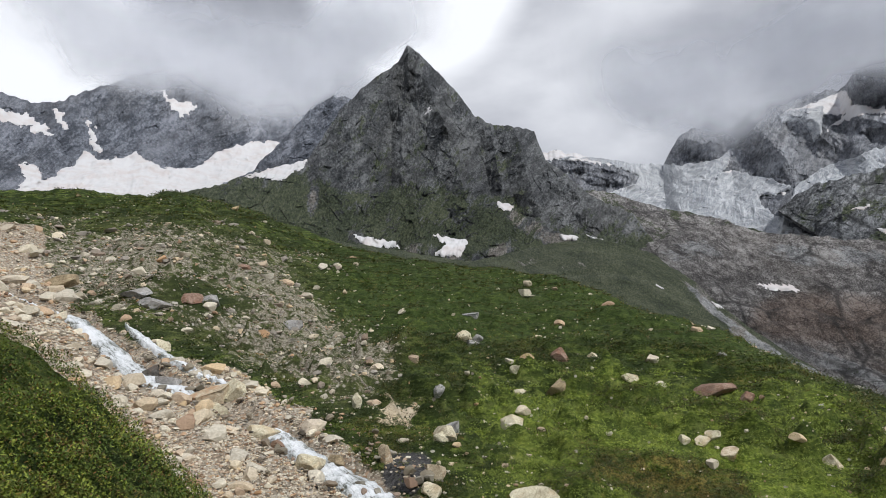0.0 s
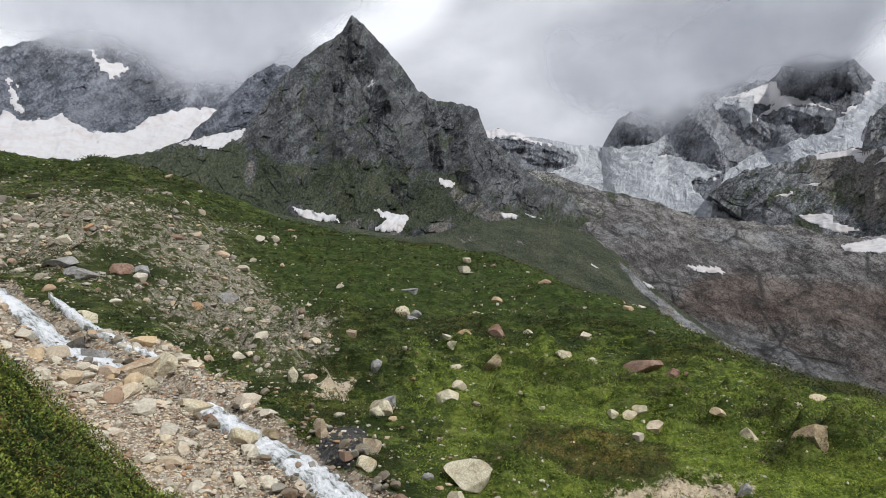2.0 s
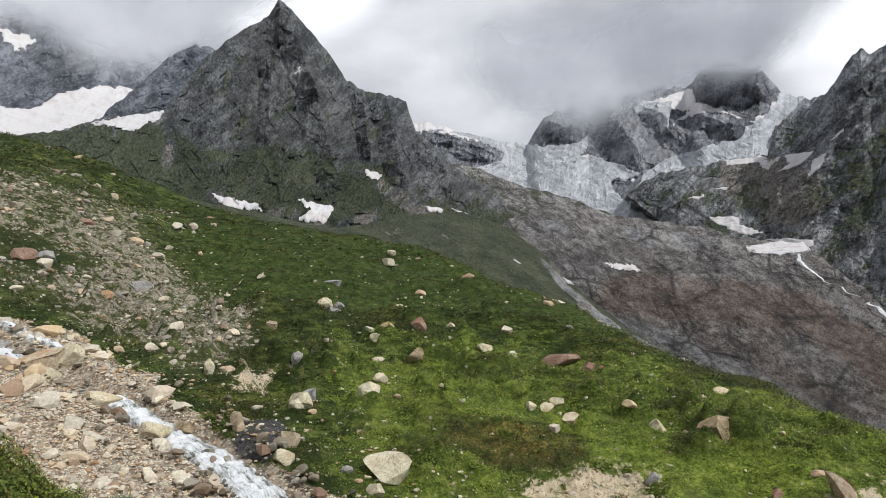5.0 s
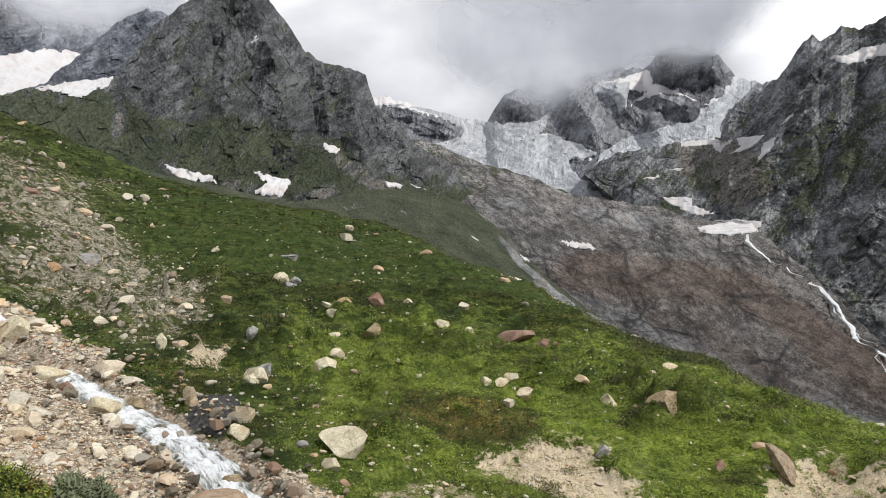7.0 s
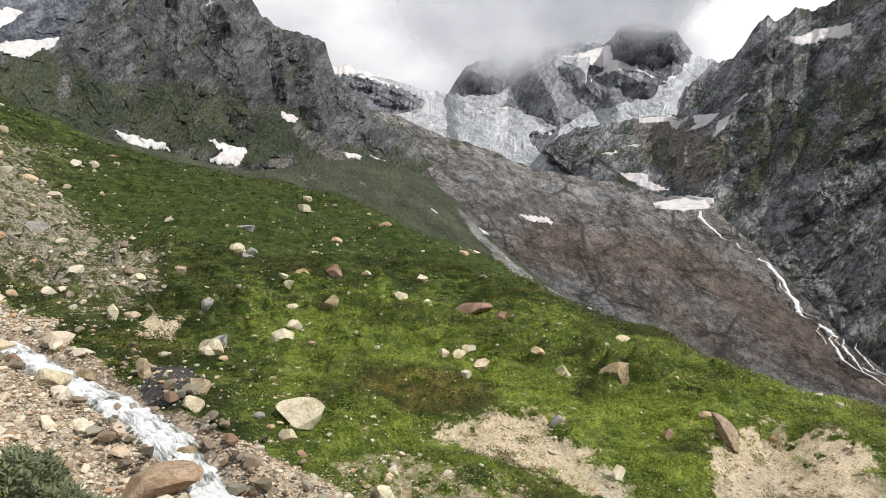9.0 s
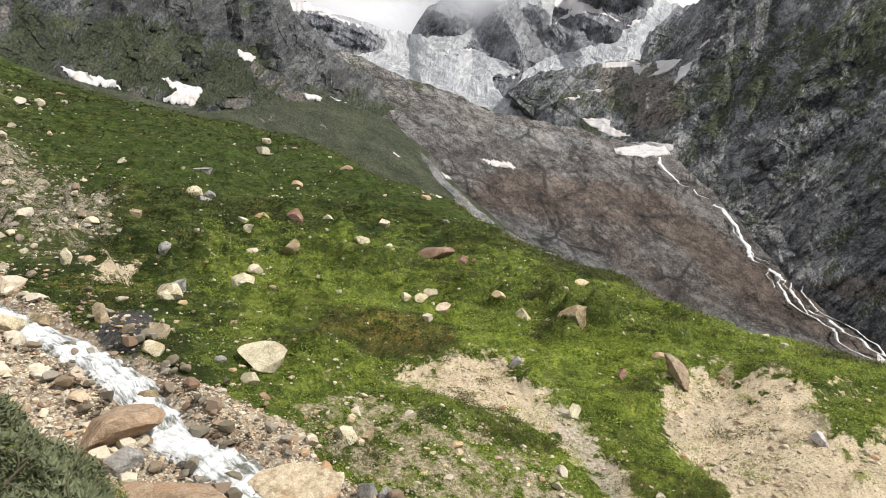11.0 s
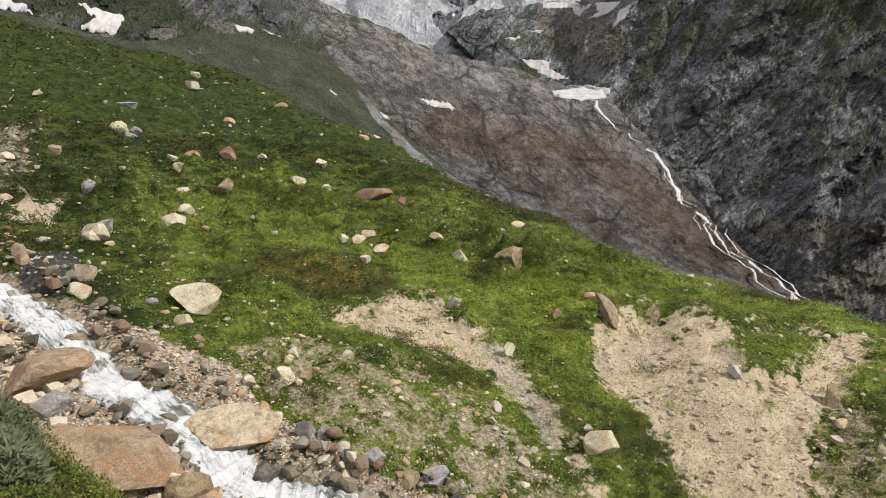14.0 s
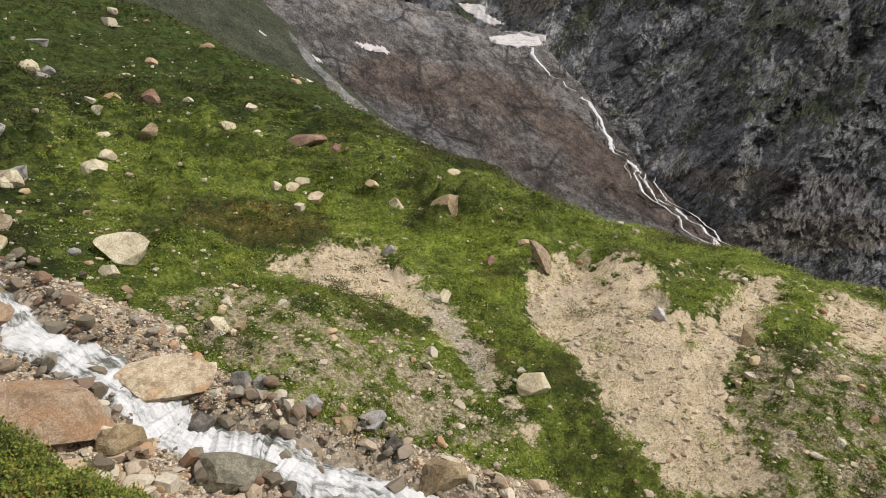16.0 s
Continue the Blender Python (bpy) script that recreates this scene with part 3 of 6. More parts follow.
# outlines of the ground's covers, in bearings and elevations
GRAVEL = [(-42, 9.0), (-30.5, 7.5), (-30.3, 4.2), (-28.5, 1.7), (-25.3, -0.6), (-22.4, -2.1), (-19.9, -3.4), (-17.4, -3.8), (-14.4, -6.3), (-11.5, -7.6), (-10.5, -9.5), (-6.5, -12.4), (-4.5, -14.6), (-1.0, -16.1), (3.7, -18.7),
          (8.2, -20.7), (11.1, -22.6), (11.6, -24.4), (15.6, -27.1), (20.0, -29.2), (24.2, -31.1), (32.3, -32.3), (39.0, -33.6), (46.1, -34.4), (60, -38), (60, -60), (-42, -60)]
SCREE = [(-30.8, 7.9), (-22.6, 8.7), (-18.5, 7.6), (-16.3, 5.2), (-12.1, 5.4), (-9.4, 2.5), (-7.3, -0.1), (-4.3, -2.1), (-6.9, -6.1), (-10.7, -8.2), (-17.6, -2.9), (-19.2, -1.4), (-25.1, 0.4), (-27.3, 1.9), (-30.8, 4.2)]
CUSHIONS = [(-20.9, 9.6, 1.6, 0.35), (-25.0, 8.7, 1.0, 0.35), (-27.7, 9.1, 1.3, 0.25), (-21.6, 8.1, 1.4, 0.25), (-15.6, 8.3, 1.2, 0.3), (-12, 5.9, 1.0, 0.3), (-8.5, 4.6, 1.2, 0.25), (-29.5, 8.3, 1.0, 0.2), (-23.0, 7.3, 0.8, 0.2)]
SOIL_A = [(15.9, -17.6), (19.1, -17.0), (23.9, -15.7), (28.4, -16.6), (30.0, -18.2), (34.1, -20.2), (36.4, -23.3), (39.9, -26.8), (45.2, -31.5), (42.0, -31.5), (37.3, -27.0), (33.3, -23.5), (29.1, -21.1), (24.0, -19.6), (20.1, -18.9)]
SOIL_B = [(40.0, -17.8), (41.8, -16.1), (43.7, -15.6), (48.4, -15.2), (55.2, -15.4), (61.3, -15.0), (67.7, -15.6), (78, -16), (78, -19), (68.3, -18.7), (58.4, -21.0), (58.7, -27.1), (65.5, -30.2), (56.1, -32.9), (50.5, -29.3), (45.7, -24.2), (40.3, -21.1)]
SOIL_C = [(-5.9, -7.4), (-2.0, -7.8), (-2.9, -9.4), (-6.7, -8.8)]
DARK = [(-24, 2.7), (-20, 3.0), (-15.8, 1.3), (-15, 0.6), (-19, 0.9), (-23.4, 1.7)]
RUSTY = [(10.3, -12.5), (16, -11.9), (22, -13), (24.4, -14.8), (21.1, -16.3), (15.4, -16), (10.7, -14)]
WET = [(-4.3, -11.3), (-0.9, -11.3), (-1.8, -13.0), (-3.1, -14.8), (-5.4, -14.1), (-6.0, -13.2)]
ISLET = [(50.8, -17.4), (53.6, -16.1), (57.0, -15.8), (57.8, -17.0), (56.1, -18.1), (55.8, -18.9), (53.2, -19.4), (51.6, -18.2)]
ISLET_B = [(60.0, -18.0), (60.8, -17.0), (63.1, -17.1), (65.7, -18.0), (63.6, -19.9), (62.1, -20.8), (60.5, -19.6)]
ISLET_C = [(61.3, -15.2), (63.1, -15.5), (63.8, -16.3), (62.0, -16.5)]
ASHEN = [(31.0, -17.7), (33.6, -19.7), (35.9, -22.9), (38.3, -26.9), (41.3, -30.3), (39.9, -31.8), (36.8, -28.0), (34.4, -24.4), (32.1, -20.8)]
STONY_B = [(58, -20.5), (68, -18.6), (78, -19), (78, -45), (60, -40), (55, -33.5), (59, -30), (58.7, -26)]
STONY = [(8, -19), (16, -19), (24, -20.5), (33, -24.5), (42, -32), (40, -34), (24, -31.5), (16, -27.5), (11, -23), (8, -21)]


def inside(a, e_, outline):
    hit = np.zeros(np.shape(a), bool)
    for i in range(len(outline)):
        (x0, y0), (x1, y1) = outline[i], outline[(i + 1) % len(outline)]
        if y0 != y1:
            hit ^= ((y0 > e_) != (y1 > e_)) & (a < (x1 - x0) * (e_ - y0) / (y1 - y0) + x0)
    return hit


def on_islet(a, e_):
    return inside(a, e_, ISLET) | inside(a, e_, ISLET_B) | inside(a, e_, ISLET_C)


def zones(x, y, z, r, az):
    """Where the ground is gravel, scree, pale soil, wet rock or stony turf, or turf tinted for sun (near) and for cloud
    shade (far slope): shares from 0 to 1.
    """
    el = np.degrees(np.arctan2(z - EYE, r))
    ja = az + 0.9 * fbm(x / 2.2, y / 2.2, 1.1, 4, 0.65)
    je = el + 0.55 * fbm(x / 2.2, y / 2.2, 6.1, 4, 0.65)
    lie = (r > 11)
    gravel = inside(ja, je, GRAVEL) & lie
    soil = (inside(ja, je, SOIL_A) | inside(ja, je, SOIL_B) | inside(ja, je, SOIL_C)) & lie & ~on_islet(ja, je)
    return {"gravel": gravel * 1.0, "scree": inside(az + 4.5 * fbm(x / 11, y / 11, 1.7, 4, 0.65), el + 1.6 * fbm(x / 11, y / 11, 5.7, 4, 0.65), SCREE) * 1.0 * lie, "soil": soil * 1.0, "ashen": inside(ja, je, ASHEN) * 1.0 * lie, "wet": inside(ja, je, WET) * 1.0 * lie, "stony": (inside(ja, je, STONY) | inside(ja, je, STONY_B)) * 1.0 * lie, "dark": np.maximum(inside(ja, je, DARK) * 1.0, sum((np.hypot((ja - q[0]) / q[2], (je - q[1]) / q[3]) < 1) * 1.0 for q in CUSHIONS)), "rusty": inside(ja, je, RUSTY) * 1.0, "spur": (r < 11) * 1.0, "sun_tint": smooth(56, 40, r) * smooth(-4, 8, az) * smooth(10, 12, r), "slope": smooth(48, 66, r) * smooth(-14, -4, az)}


# ---- ground sheet ----
def polar(n_fine=780, r0=0.0, r1=4700.0, nr=400):
    azf = np.linspace(-40, 74, n_fine)
    azc = np.concatenate([np.linspace(-180, -40, 60)[:-1], azf, np.linspace(74, 180, 50)[1:]])
    rr = np.concatenate([[r0, 0.6, 1.2, 1.8], np.geomspace(2.4, 150, int(nr * 0.9)), np.geomspace(150, r1, int(nr * 0.1) + 1)[1:]])
    return np.meshgrid(azc, rr, indexing="ij")


A_, R_ = polar()
X_, Y_ = R_ * np.sin(np.radians(A_)), R_ * np.cos(np.radians(A_))
Z_, SD_, SW_, _r, _a, NEAR_ = height(X_, Y_)
ZONE = zones(X_, Y_, Z_, R_, A_)


def soften(q, times_):
    for _ in range(times_):
        q = (q + np.roll(q, 1, 0) + np.roll(q, -1, 0) + np.roll(q, 1, 1) + np.roll(q, -1, 1)) / 5
    return q


for zn in ("soil", "ashen", "scree", "stony", "gravel", "wet", "dark", "rusty"):
    ZONE[zn] = soften(ZONE[zn], 8 if zn in ("gravel", "wet") else 26)


ZONE["scree"] = soften(ZONE["scree"], 30) * (1 - ZONE["dark"])


def ground_mat():
    k = Mat("turf_and_gravel", 0.95, 0.12)
    n0_ = k.noise(0.05, 5, 0.6, dist=0.5)
    n1_ = k.noise(0.2, 8, 0.68, (0.75, 1.5, 1.5), 0.5)
    n2_ = k.noise(1.3, 7, 0.7)
    n3_ = k.noise(7.0, 6, 0.75)
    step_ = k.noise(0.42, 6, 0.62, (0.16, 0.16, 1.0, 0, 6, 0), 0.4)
    t = k.math("ADD", k.math("MULTIPLY", n2_, 0.45), k.math("MULTIPLY", n3_, 0.55))
    grass = k.ramp(t, (0.42, (0.020, 0.038, 0.007)), (0.58, (0.165, 0.195, 0.038)), (0.5, (0.068, 0.098, 0.018)))
    heath = k.ramp(t, (0.42, (0.012, 0.020, 0.006)), (0.58, (0.085, 0.10, 0.026)), (0.5, (0.030, 0.046, 0.011)))
    # yellower plants near by, with the patch of sun put into their colour
    grass = k.mix(k.math("MULTIPLY", k.attr("sun_tint"), k.band(k.noise(0.35, 6, 0.65), 0.36, 0.54, 0.2, 0.92)), grass, k.ramp(t, (0.42, (0.07, 0.097, 0.012)), (0.58, (0.31, 0.365, 0.06)), (0.5, (0.165, 0.22, 0.033))))
    # heath patches and steps, darkened to stand in for hummock shading too
    grass = k.mix(k.math("MULTIPLY", k.band(n1_, 0.485, 0.545, 0, 0.88), k.math("SUBTRACT", 1.0, k.math("MULTIPLY", k.attr("sun_tint"), 0.6))), grass, heath)
    grass = k.mix(k.math("MULTIPLY", k.band(step_, 0.46, 0.55, 0, 0.85), k.math("SUBTRACT", 1.0, k.math("MULTIPLY", k.attr("sun_tint"), 0.5))), grass, heath)
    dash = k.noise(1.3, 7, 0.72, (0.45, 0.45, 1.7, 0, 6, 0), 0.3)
    # near-black and lighter dashes: shade and lit edges of terraces put into the colour
    grass = k.mix(k.math("MULTIPLY", k.band(dash, 0.475, 0.53, 0, 0.9), k.math("SUBTRACT", 1.0, k.math("MULTIPLY", k.attr("sun_tint"), 0.6))), grass, (0.022, 0.034, 0.009))
    grass = k.mix(k.band(dash, 0.47, 0.40, 0, 0.45), grass, (0.15, 0.17, 0.05))
    grass = k.mix(k.math("MULTIPLY", k.attr("scree"), 0.55), grass, k.ramp(t, (0.42, (0.045, 0.050, 0.020)), (0.58, (0.17, 0.165, 0.085)), (0.5, (0.095, 0.098, 0.042))))
    grass = k.mix(k.band(n0_, 0.54, 0.72, 0, 0.35), grass, (0.12, 0.125, 0.045))
    # far slope darker: heath growth, with cloud shade put into the colour
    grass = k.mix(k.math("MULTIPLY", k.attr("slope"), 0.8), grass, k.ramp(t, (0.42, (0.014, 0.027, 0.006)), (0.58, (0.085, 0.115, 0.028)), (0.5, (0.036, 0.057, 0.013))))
    rust = k.noise(0.6, 6, 0.7, dist=0.6)
    grass = k.mix(k.band(rust, 0.62, 0.72, 0, 0.5), grass, (0.13, 0.062, 0.02))
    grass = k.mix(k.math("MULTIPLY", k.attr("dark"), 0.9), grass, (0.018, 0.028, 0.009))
    grass = k.mix(k.band(k.math("ADD", k.attr("rusty"), k.math("MULTIPLY", k.math("SUBTRACT", n2_, 0.5), 3.0)), 0.5, 1.0, 0, 0.75), grass, k.mix(k.band(n3_, 0.42, 0.58), (0.07, 0.052, 0.017), (0.24, 0.165, 0.055)))
    peb = k.voronoi(6.5, out="Color")
    pv = k.t.nodes.new("ShaderNodeSeparateColor")
    k.put(peb, pv.inputs[0])
    g2 = k.math("ADD", k.math("MULTIPLY", pv.outputs[0], 0.5), k.math("MULTIPLY", n3_, 0.5))
    grav = k.ramp(g2, (0.2, (0.10, 0.08, 0.058)), (0.85, (0.55, 0.49, 0.39)), (0.5, (0.32, 0.27, 0.205)))
    grav = k.mix(k.band(pv.outputs[1], 0.8, 0.95, 0, 0.6), grav, (0.36, 0.19, 0.09))
    grav = k.mix(k.band(n1_, 0.52, 0.66, 0, 0.4), grav, (0.20, 0.14, 0.095))
    for size_, share in ((4.2, 0.55), (8.5, 0.7)):
        pc = k.t.nodes.new("ShaderNodeSeparateColor")
        k.put(k.voronoi(size_, out="Color"), pc.inputs[0])
        on = k.math("MULTIPLY", k.band(k.voronoi(size_), 0.27, 0.36, 1.0, 0.0), k.math("LESS_THAN", pc.outputs[0], share))
        pcol = k.ramp(pc.outputs[1], (0.0, (0.24, 0.20, 0.155)), (1.0, (0.72, 0.67, 0.56)), (0.35, (0.50, 0.45, 0.36)), (0.6, (0.44, 0.28, 0.16)), (0.75, (0.62, 0.58, 0.50)))
        grav = k.mix(k.math("MULTIPLY", on, 0.9), grav, pcol)
    soil = k.ramp(t, (0.40, (0.36, 0.285, 0.185)), (0.60, (0.70, 0.595, 0.43)), (0.5, (0.56, 0.46, 0.315)))
    soil = k.mix(k.band(n1_, 0.48, 0.66, 0, 0.4), soil, (0.36, 0.32, 0.26))
    for size_, share in ((7.0, 0.22), (15.0, 0.35)):
        qc = k.t.nodes.new("ShaderNodeSeparateColor")
        k.put(k.voronoi(size_, out="Color"), qc.inputs[0])
        on = k.math("MULTIPLY", k.band(k.voronoi(size_), 0.25, 0.36, 1.0, 0.0), k.math("LESS_THAN", qc.outputs[0], share))
        soil = k.mix(k.math("MULTIPLY", on, 0.85), soil, k.ramp(qc.outputs[1], (0.0, (0.16, 0.13, 0.10)), (1.0, (0.66, 0.60, 0.49)), (0.4, (0.36, 0.30, 0.225)), (0.7, (0.52, 0.43, 0.31))))
    soil = k.mix(k.math("MULTIPLY", k.attr("ashen"), 0.7), soil, k.mix(k.band(n3_, 0.4, 0.6), (0.22, 0.205, 0.185), (0.47, 0.445, 0.405)))
    poor = k.mix(k.band(n3_, 0.38, 0.62), (0.19, 0.155, 0.10), (0.50, 0.43, 0.31))
    scree = k.mix(k.band(n3_, 0.42, 0.6), (0.17, 0.14, 0.10), (0.44, 0.40, 0.33))
    wet = k.mix(k.band(n3_, 0.4, 0.66), (0.035, 0.034, 0.034), (0.12, 0.115, 0.11))

    def cut(name, gain, lo, hi, src=n2_):
        v = k.math("ADD", k.attr(name), k.math("MULTIPLY", k.math("SUBTRACT", src, 0.5), gain))
        return k.band(v, lo, hi)

    col = k.mix(k.math("MULTIPLY", cut("scree", 3.6, 0.72, 1.12), 0.8), grass, scree)
    chip = k.voronoi(2.6, out="Color")
    cs = k.t.nodes.new("ShaderNodeSeparateColor")
    k.put(chip, cs.inputs[0])
    near_ = k.band(k.voronoi(2.6), 0.22, 0.32, 1.0, 0.0)
    many = k.math("ADD", k.math("MULTIPLY", k.attr("scree"), 0.45), 0.02)
    hit = k.math("MULTIPLY", near_, k.math("LESS_THAN", cs.outputs[0], many))
    col = k.mix(k.math("MULTIPLY", hit, 0.9), col, k.mix(cs.outputs[1], (0.24, 0.205, 0.16), (0.55, 0.51, 0.44)))
    col = k.mix(k.math("MULTIPLY", cut("stony", 4.0, 0.75, 1.15), 0.95), col, poor)
    col = k.mix(cut("gravel", 0.8, 0.4, 0.6), col, grav)
    col = k.mix(cut("soil", 2.6, 0.42, 0.66), col, soil)
    col = k.mix(cut("wet", 0.8, 0.4, 0.6), col, wet)
    h = k.math("ADD", k.math("ADD", n2_, k.math("MULTIPLY", n3_, 0.6)), k.math("MULTIPLY", dash, -0.8))
    wetr = k.math("SUBTRACT", 0.95, k.math("MULTIPLY", k.attr("wet"), 0.45))
    return k.done(col, k.bump(h, 0.85, 0.22), wetr)


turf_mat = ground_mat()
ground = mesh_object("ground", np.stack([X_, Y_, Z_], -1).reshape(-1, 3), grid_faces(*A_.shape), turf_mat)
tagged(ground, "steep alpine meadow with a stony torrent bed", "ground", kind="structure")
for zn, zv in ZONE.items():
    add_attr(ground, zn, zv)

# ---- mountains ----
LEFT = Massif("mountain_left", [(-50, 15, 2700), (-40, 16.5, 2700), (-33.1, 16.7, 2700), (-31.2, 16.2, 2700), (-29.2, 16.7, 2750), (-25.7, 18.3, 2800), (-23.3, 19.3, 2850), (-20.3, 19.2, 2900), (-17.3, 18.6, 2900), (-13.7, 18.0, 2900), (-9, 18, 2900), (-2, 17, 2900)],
              [(-50, 8, 1500), (-33, 8.8, 1500), (-25.8, 9.6, 1600), (-19.6, 10, 1700), (-12.9, 10.8, 1800), (-2, 10, 1900)], hazy_rock_left, "dark rock massif tinted blue-grey as haze, with snow gullies, head in cloud", crag=45, wave=260, bulge=1.5, seed=3.3, step=0.09, rows_=170, rugged=0.8)
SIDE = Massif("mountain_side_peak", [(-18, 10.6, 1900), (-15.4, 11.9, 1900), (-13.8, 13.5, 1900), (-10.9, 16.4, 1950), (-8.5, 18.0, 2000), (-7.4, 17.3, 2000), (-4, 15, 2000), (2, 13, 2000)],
              [(-18, 9, 1500), (-10, 10, 1500), (2, 8, 1500)], hazy_rock_left, "grey rock shoulder peak behind the pyramid", crag=45, wave=220, bulge=1.2, seed=8.1, rows_=110, step=0.11)


def pyr_turf(a, e_, f):
    return pyr_green(a, e_) - 1.1 * pyr_scree(a, e_, f)


def pyr_green(a, e_):
    top = np.interp(a, [-24, -18, -12, -9, -5, -2.7, 0, 3, 6.5, 9, 14, 18], [12, 11.6, 10.8, 9.9, 9.4, 10.6, 9.6, 9.2, 8.4, 5.6, 5.0, 4.6])
    return 0.62 * smooth(1.6, -1.6, e_ - top) + 0.14 * smooth(9, -1, e_ - top) - 0.22 * smooth(5.0, 9, a) * smooth(6, 9, e_)


def ellipses(a, e_, spots_):
    """Shares from 0 to 1 inside soft ovals (bearing, elevation, half-width, half-height, slant)."""
    v = np.zeros_like(a)
    for a0, e0, ra, re, k in spots_:
        v = np.maximum(v, smooth(1.5, 0.6, np.hypot((a - a0) / ra, (e_ - e0 - k * (a - a0)) / re)))
    return v


def pyr_scree(a, e_, f):
    return 0.55 * ellipses(a, e_, [(7.6, 6.5, 2.0, 0.8, -0.65), (10.0, 5.2, 2.6, 0.6, -0.4), (5.2, 4.6, 1.8, 0.8, 0.2), (-1.6, 5.1, 1.7, 0.55, -0.05), (-6.8, 6.2, 1.3, 0.5, -0.5), (2.4, 4.0, 1.8, 0.5, 0), (-10.5, 9.4, 0.5, 1.2, 0.9)])


PYRAMID = Massif("mountain_pyramid", [(-24, 9.5, 1150), (-19.5, 10.4, 1150), (-15.7, 11.5, 1200), (-10.8, 12.9, 1280), (-8.0, 16.7, 1340), (-5.5, 18.8, 1380), (-2.7, 20.5, 1400), (-1.9, 21.3, 1400), (-1.0, 20.9, 1400), (0.2, 20.0, 1390), (2.2, 17.9, 1360),
                 (3.7, 15.7, 1340), (6.7, 14.6, 1320), (8.6, 14.2, 1300), (9.4, 11.8, 1270), (11.4, 10.0, 1230), (13.1, 8.5, 1180), (16.2, 6.8, 1120), (17.4, 4.8, 1080), (19, 2, 1050)],
                 [(-24, 7.5, 800), (-12, 6.2, 760), (-7.5, 5.0, 720), (-2.8, 3.4, 690), (3.4, 2.6, 670), (10.5, 2.6, 720), (16.9, 2.2, 820), (19, 0, 850)], rock_pyramid,
                 "pyramid-shaped dark rock peak with turf on its lower slopes", 0.075, rows_=250, crag=24, wave=170, bulge=1.18, turf=pyr_turf, scree=pyr_scree, grain=48, spike=0.2, seed=1.7, lean=(0.45, 0.3),
                 ribs=[((-1.7, 21.5), (1.0, 14.0), 1.5, 60), ((1.0, 14.0), (2.5, 8.5), 1.8, 55), ((-1.7, 21.5), (-7.5, 11.5), 1.6, 45), ((6.8, 14.5), (8.2, 8.5), 1.5, 60), ((10, 11), (13, 6.5), 1.2, 45), ((3.9, 14.5), (4.6, 9.5), 1.0, -50), ((-3.6, 16), (-3.9, 10.5), 1.0, -35)])

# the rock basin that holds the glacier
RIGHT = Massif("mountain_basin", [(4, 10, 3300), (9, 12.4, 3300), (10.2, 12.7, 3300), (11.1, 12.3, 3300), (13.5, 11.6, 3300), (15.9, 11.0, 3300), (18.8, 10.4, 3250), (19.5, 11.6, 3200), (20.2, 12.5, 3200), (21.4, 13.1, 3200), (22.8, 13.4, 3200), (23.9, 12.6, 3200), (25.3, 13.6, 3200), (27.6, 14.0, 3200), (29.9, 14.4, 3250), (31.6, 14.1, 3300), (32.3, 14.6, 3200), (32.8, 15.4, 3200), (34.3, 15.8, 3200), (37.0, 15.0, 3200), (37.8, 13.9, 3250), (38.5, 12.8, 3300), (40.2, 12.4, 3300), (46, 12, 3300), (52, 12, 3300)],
               [(4, 2, 1900), (52, 2, 1900)], hazy_rock_right, "grey rock basin and peaks round a glacier, tinted bluish as haze", rows_=230, step=0.08, crag=40, wave=240, bulge=1.35, seed=5.9, spike=0.2, grain=70, rugged=0.75,
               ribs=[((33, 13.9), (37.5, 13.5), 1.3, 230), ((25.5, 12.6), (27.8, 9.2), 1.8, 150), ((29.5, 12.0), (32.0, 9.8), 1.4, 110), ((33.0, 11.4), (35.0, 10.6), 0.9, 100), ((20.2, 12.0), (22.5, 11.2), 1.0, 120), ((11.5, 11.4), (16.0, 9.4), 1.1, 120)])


def wall_turf(a, e_, f):
    ledge = np.interp(a, [36, 42, 48, 54, 62], [3.5, 5.0, 7.5, 9.0, 10.0])
    return 0.46 * smooth(4.2, 1.2, np.abs(e_ - ledge)) * smooth(39, 44, a) + 0.2 * smooth(50, 55, a) * smooth(-6, -2, e_) + 0.05


def wall_pale(a, e_, f):
    return 0.75 * ellipses(a, e_, [(46.5, -2.8, 6.0, 3.4, -0.25), (51.5, -7.5, 3.0, 1.6, -0.3), (40.5, 1.5, 2.0, 1.4, 0)]) + 0.25 * smooth(40, 34, a)


def wall_red(a, e_, f):
    return 0.7 * ellipses(a, e_, [(60.5, -8.6, 4.5, 1.4, 0.15)]) + 0.25 * smooth(55, 60, a) * smooth(-2, 2, e_)


def wall_scree(a, e_, f):
    return 0.9 * ellipses(a, e_, [(37.5, 6.0, 3.4, 2.6, -0.4), (62, -11.3, 7, 1.6, 0.2), (56, -8.0, 4, 1.0, 0.1)])


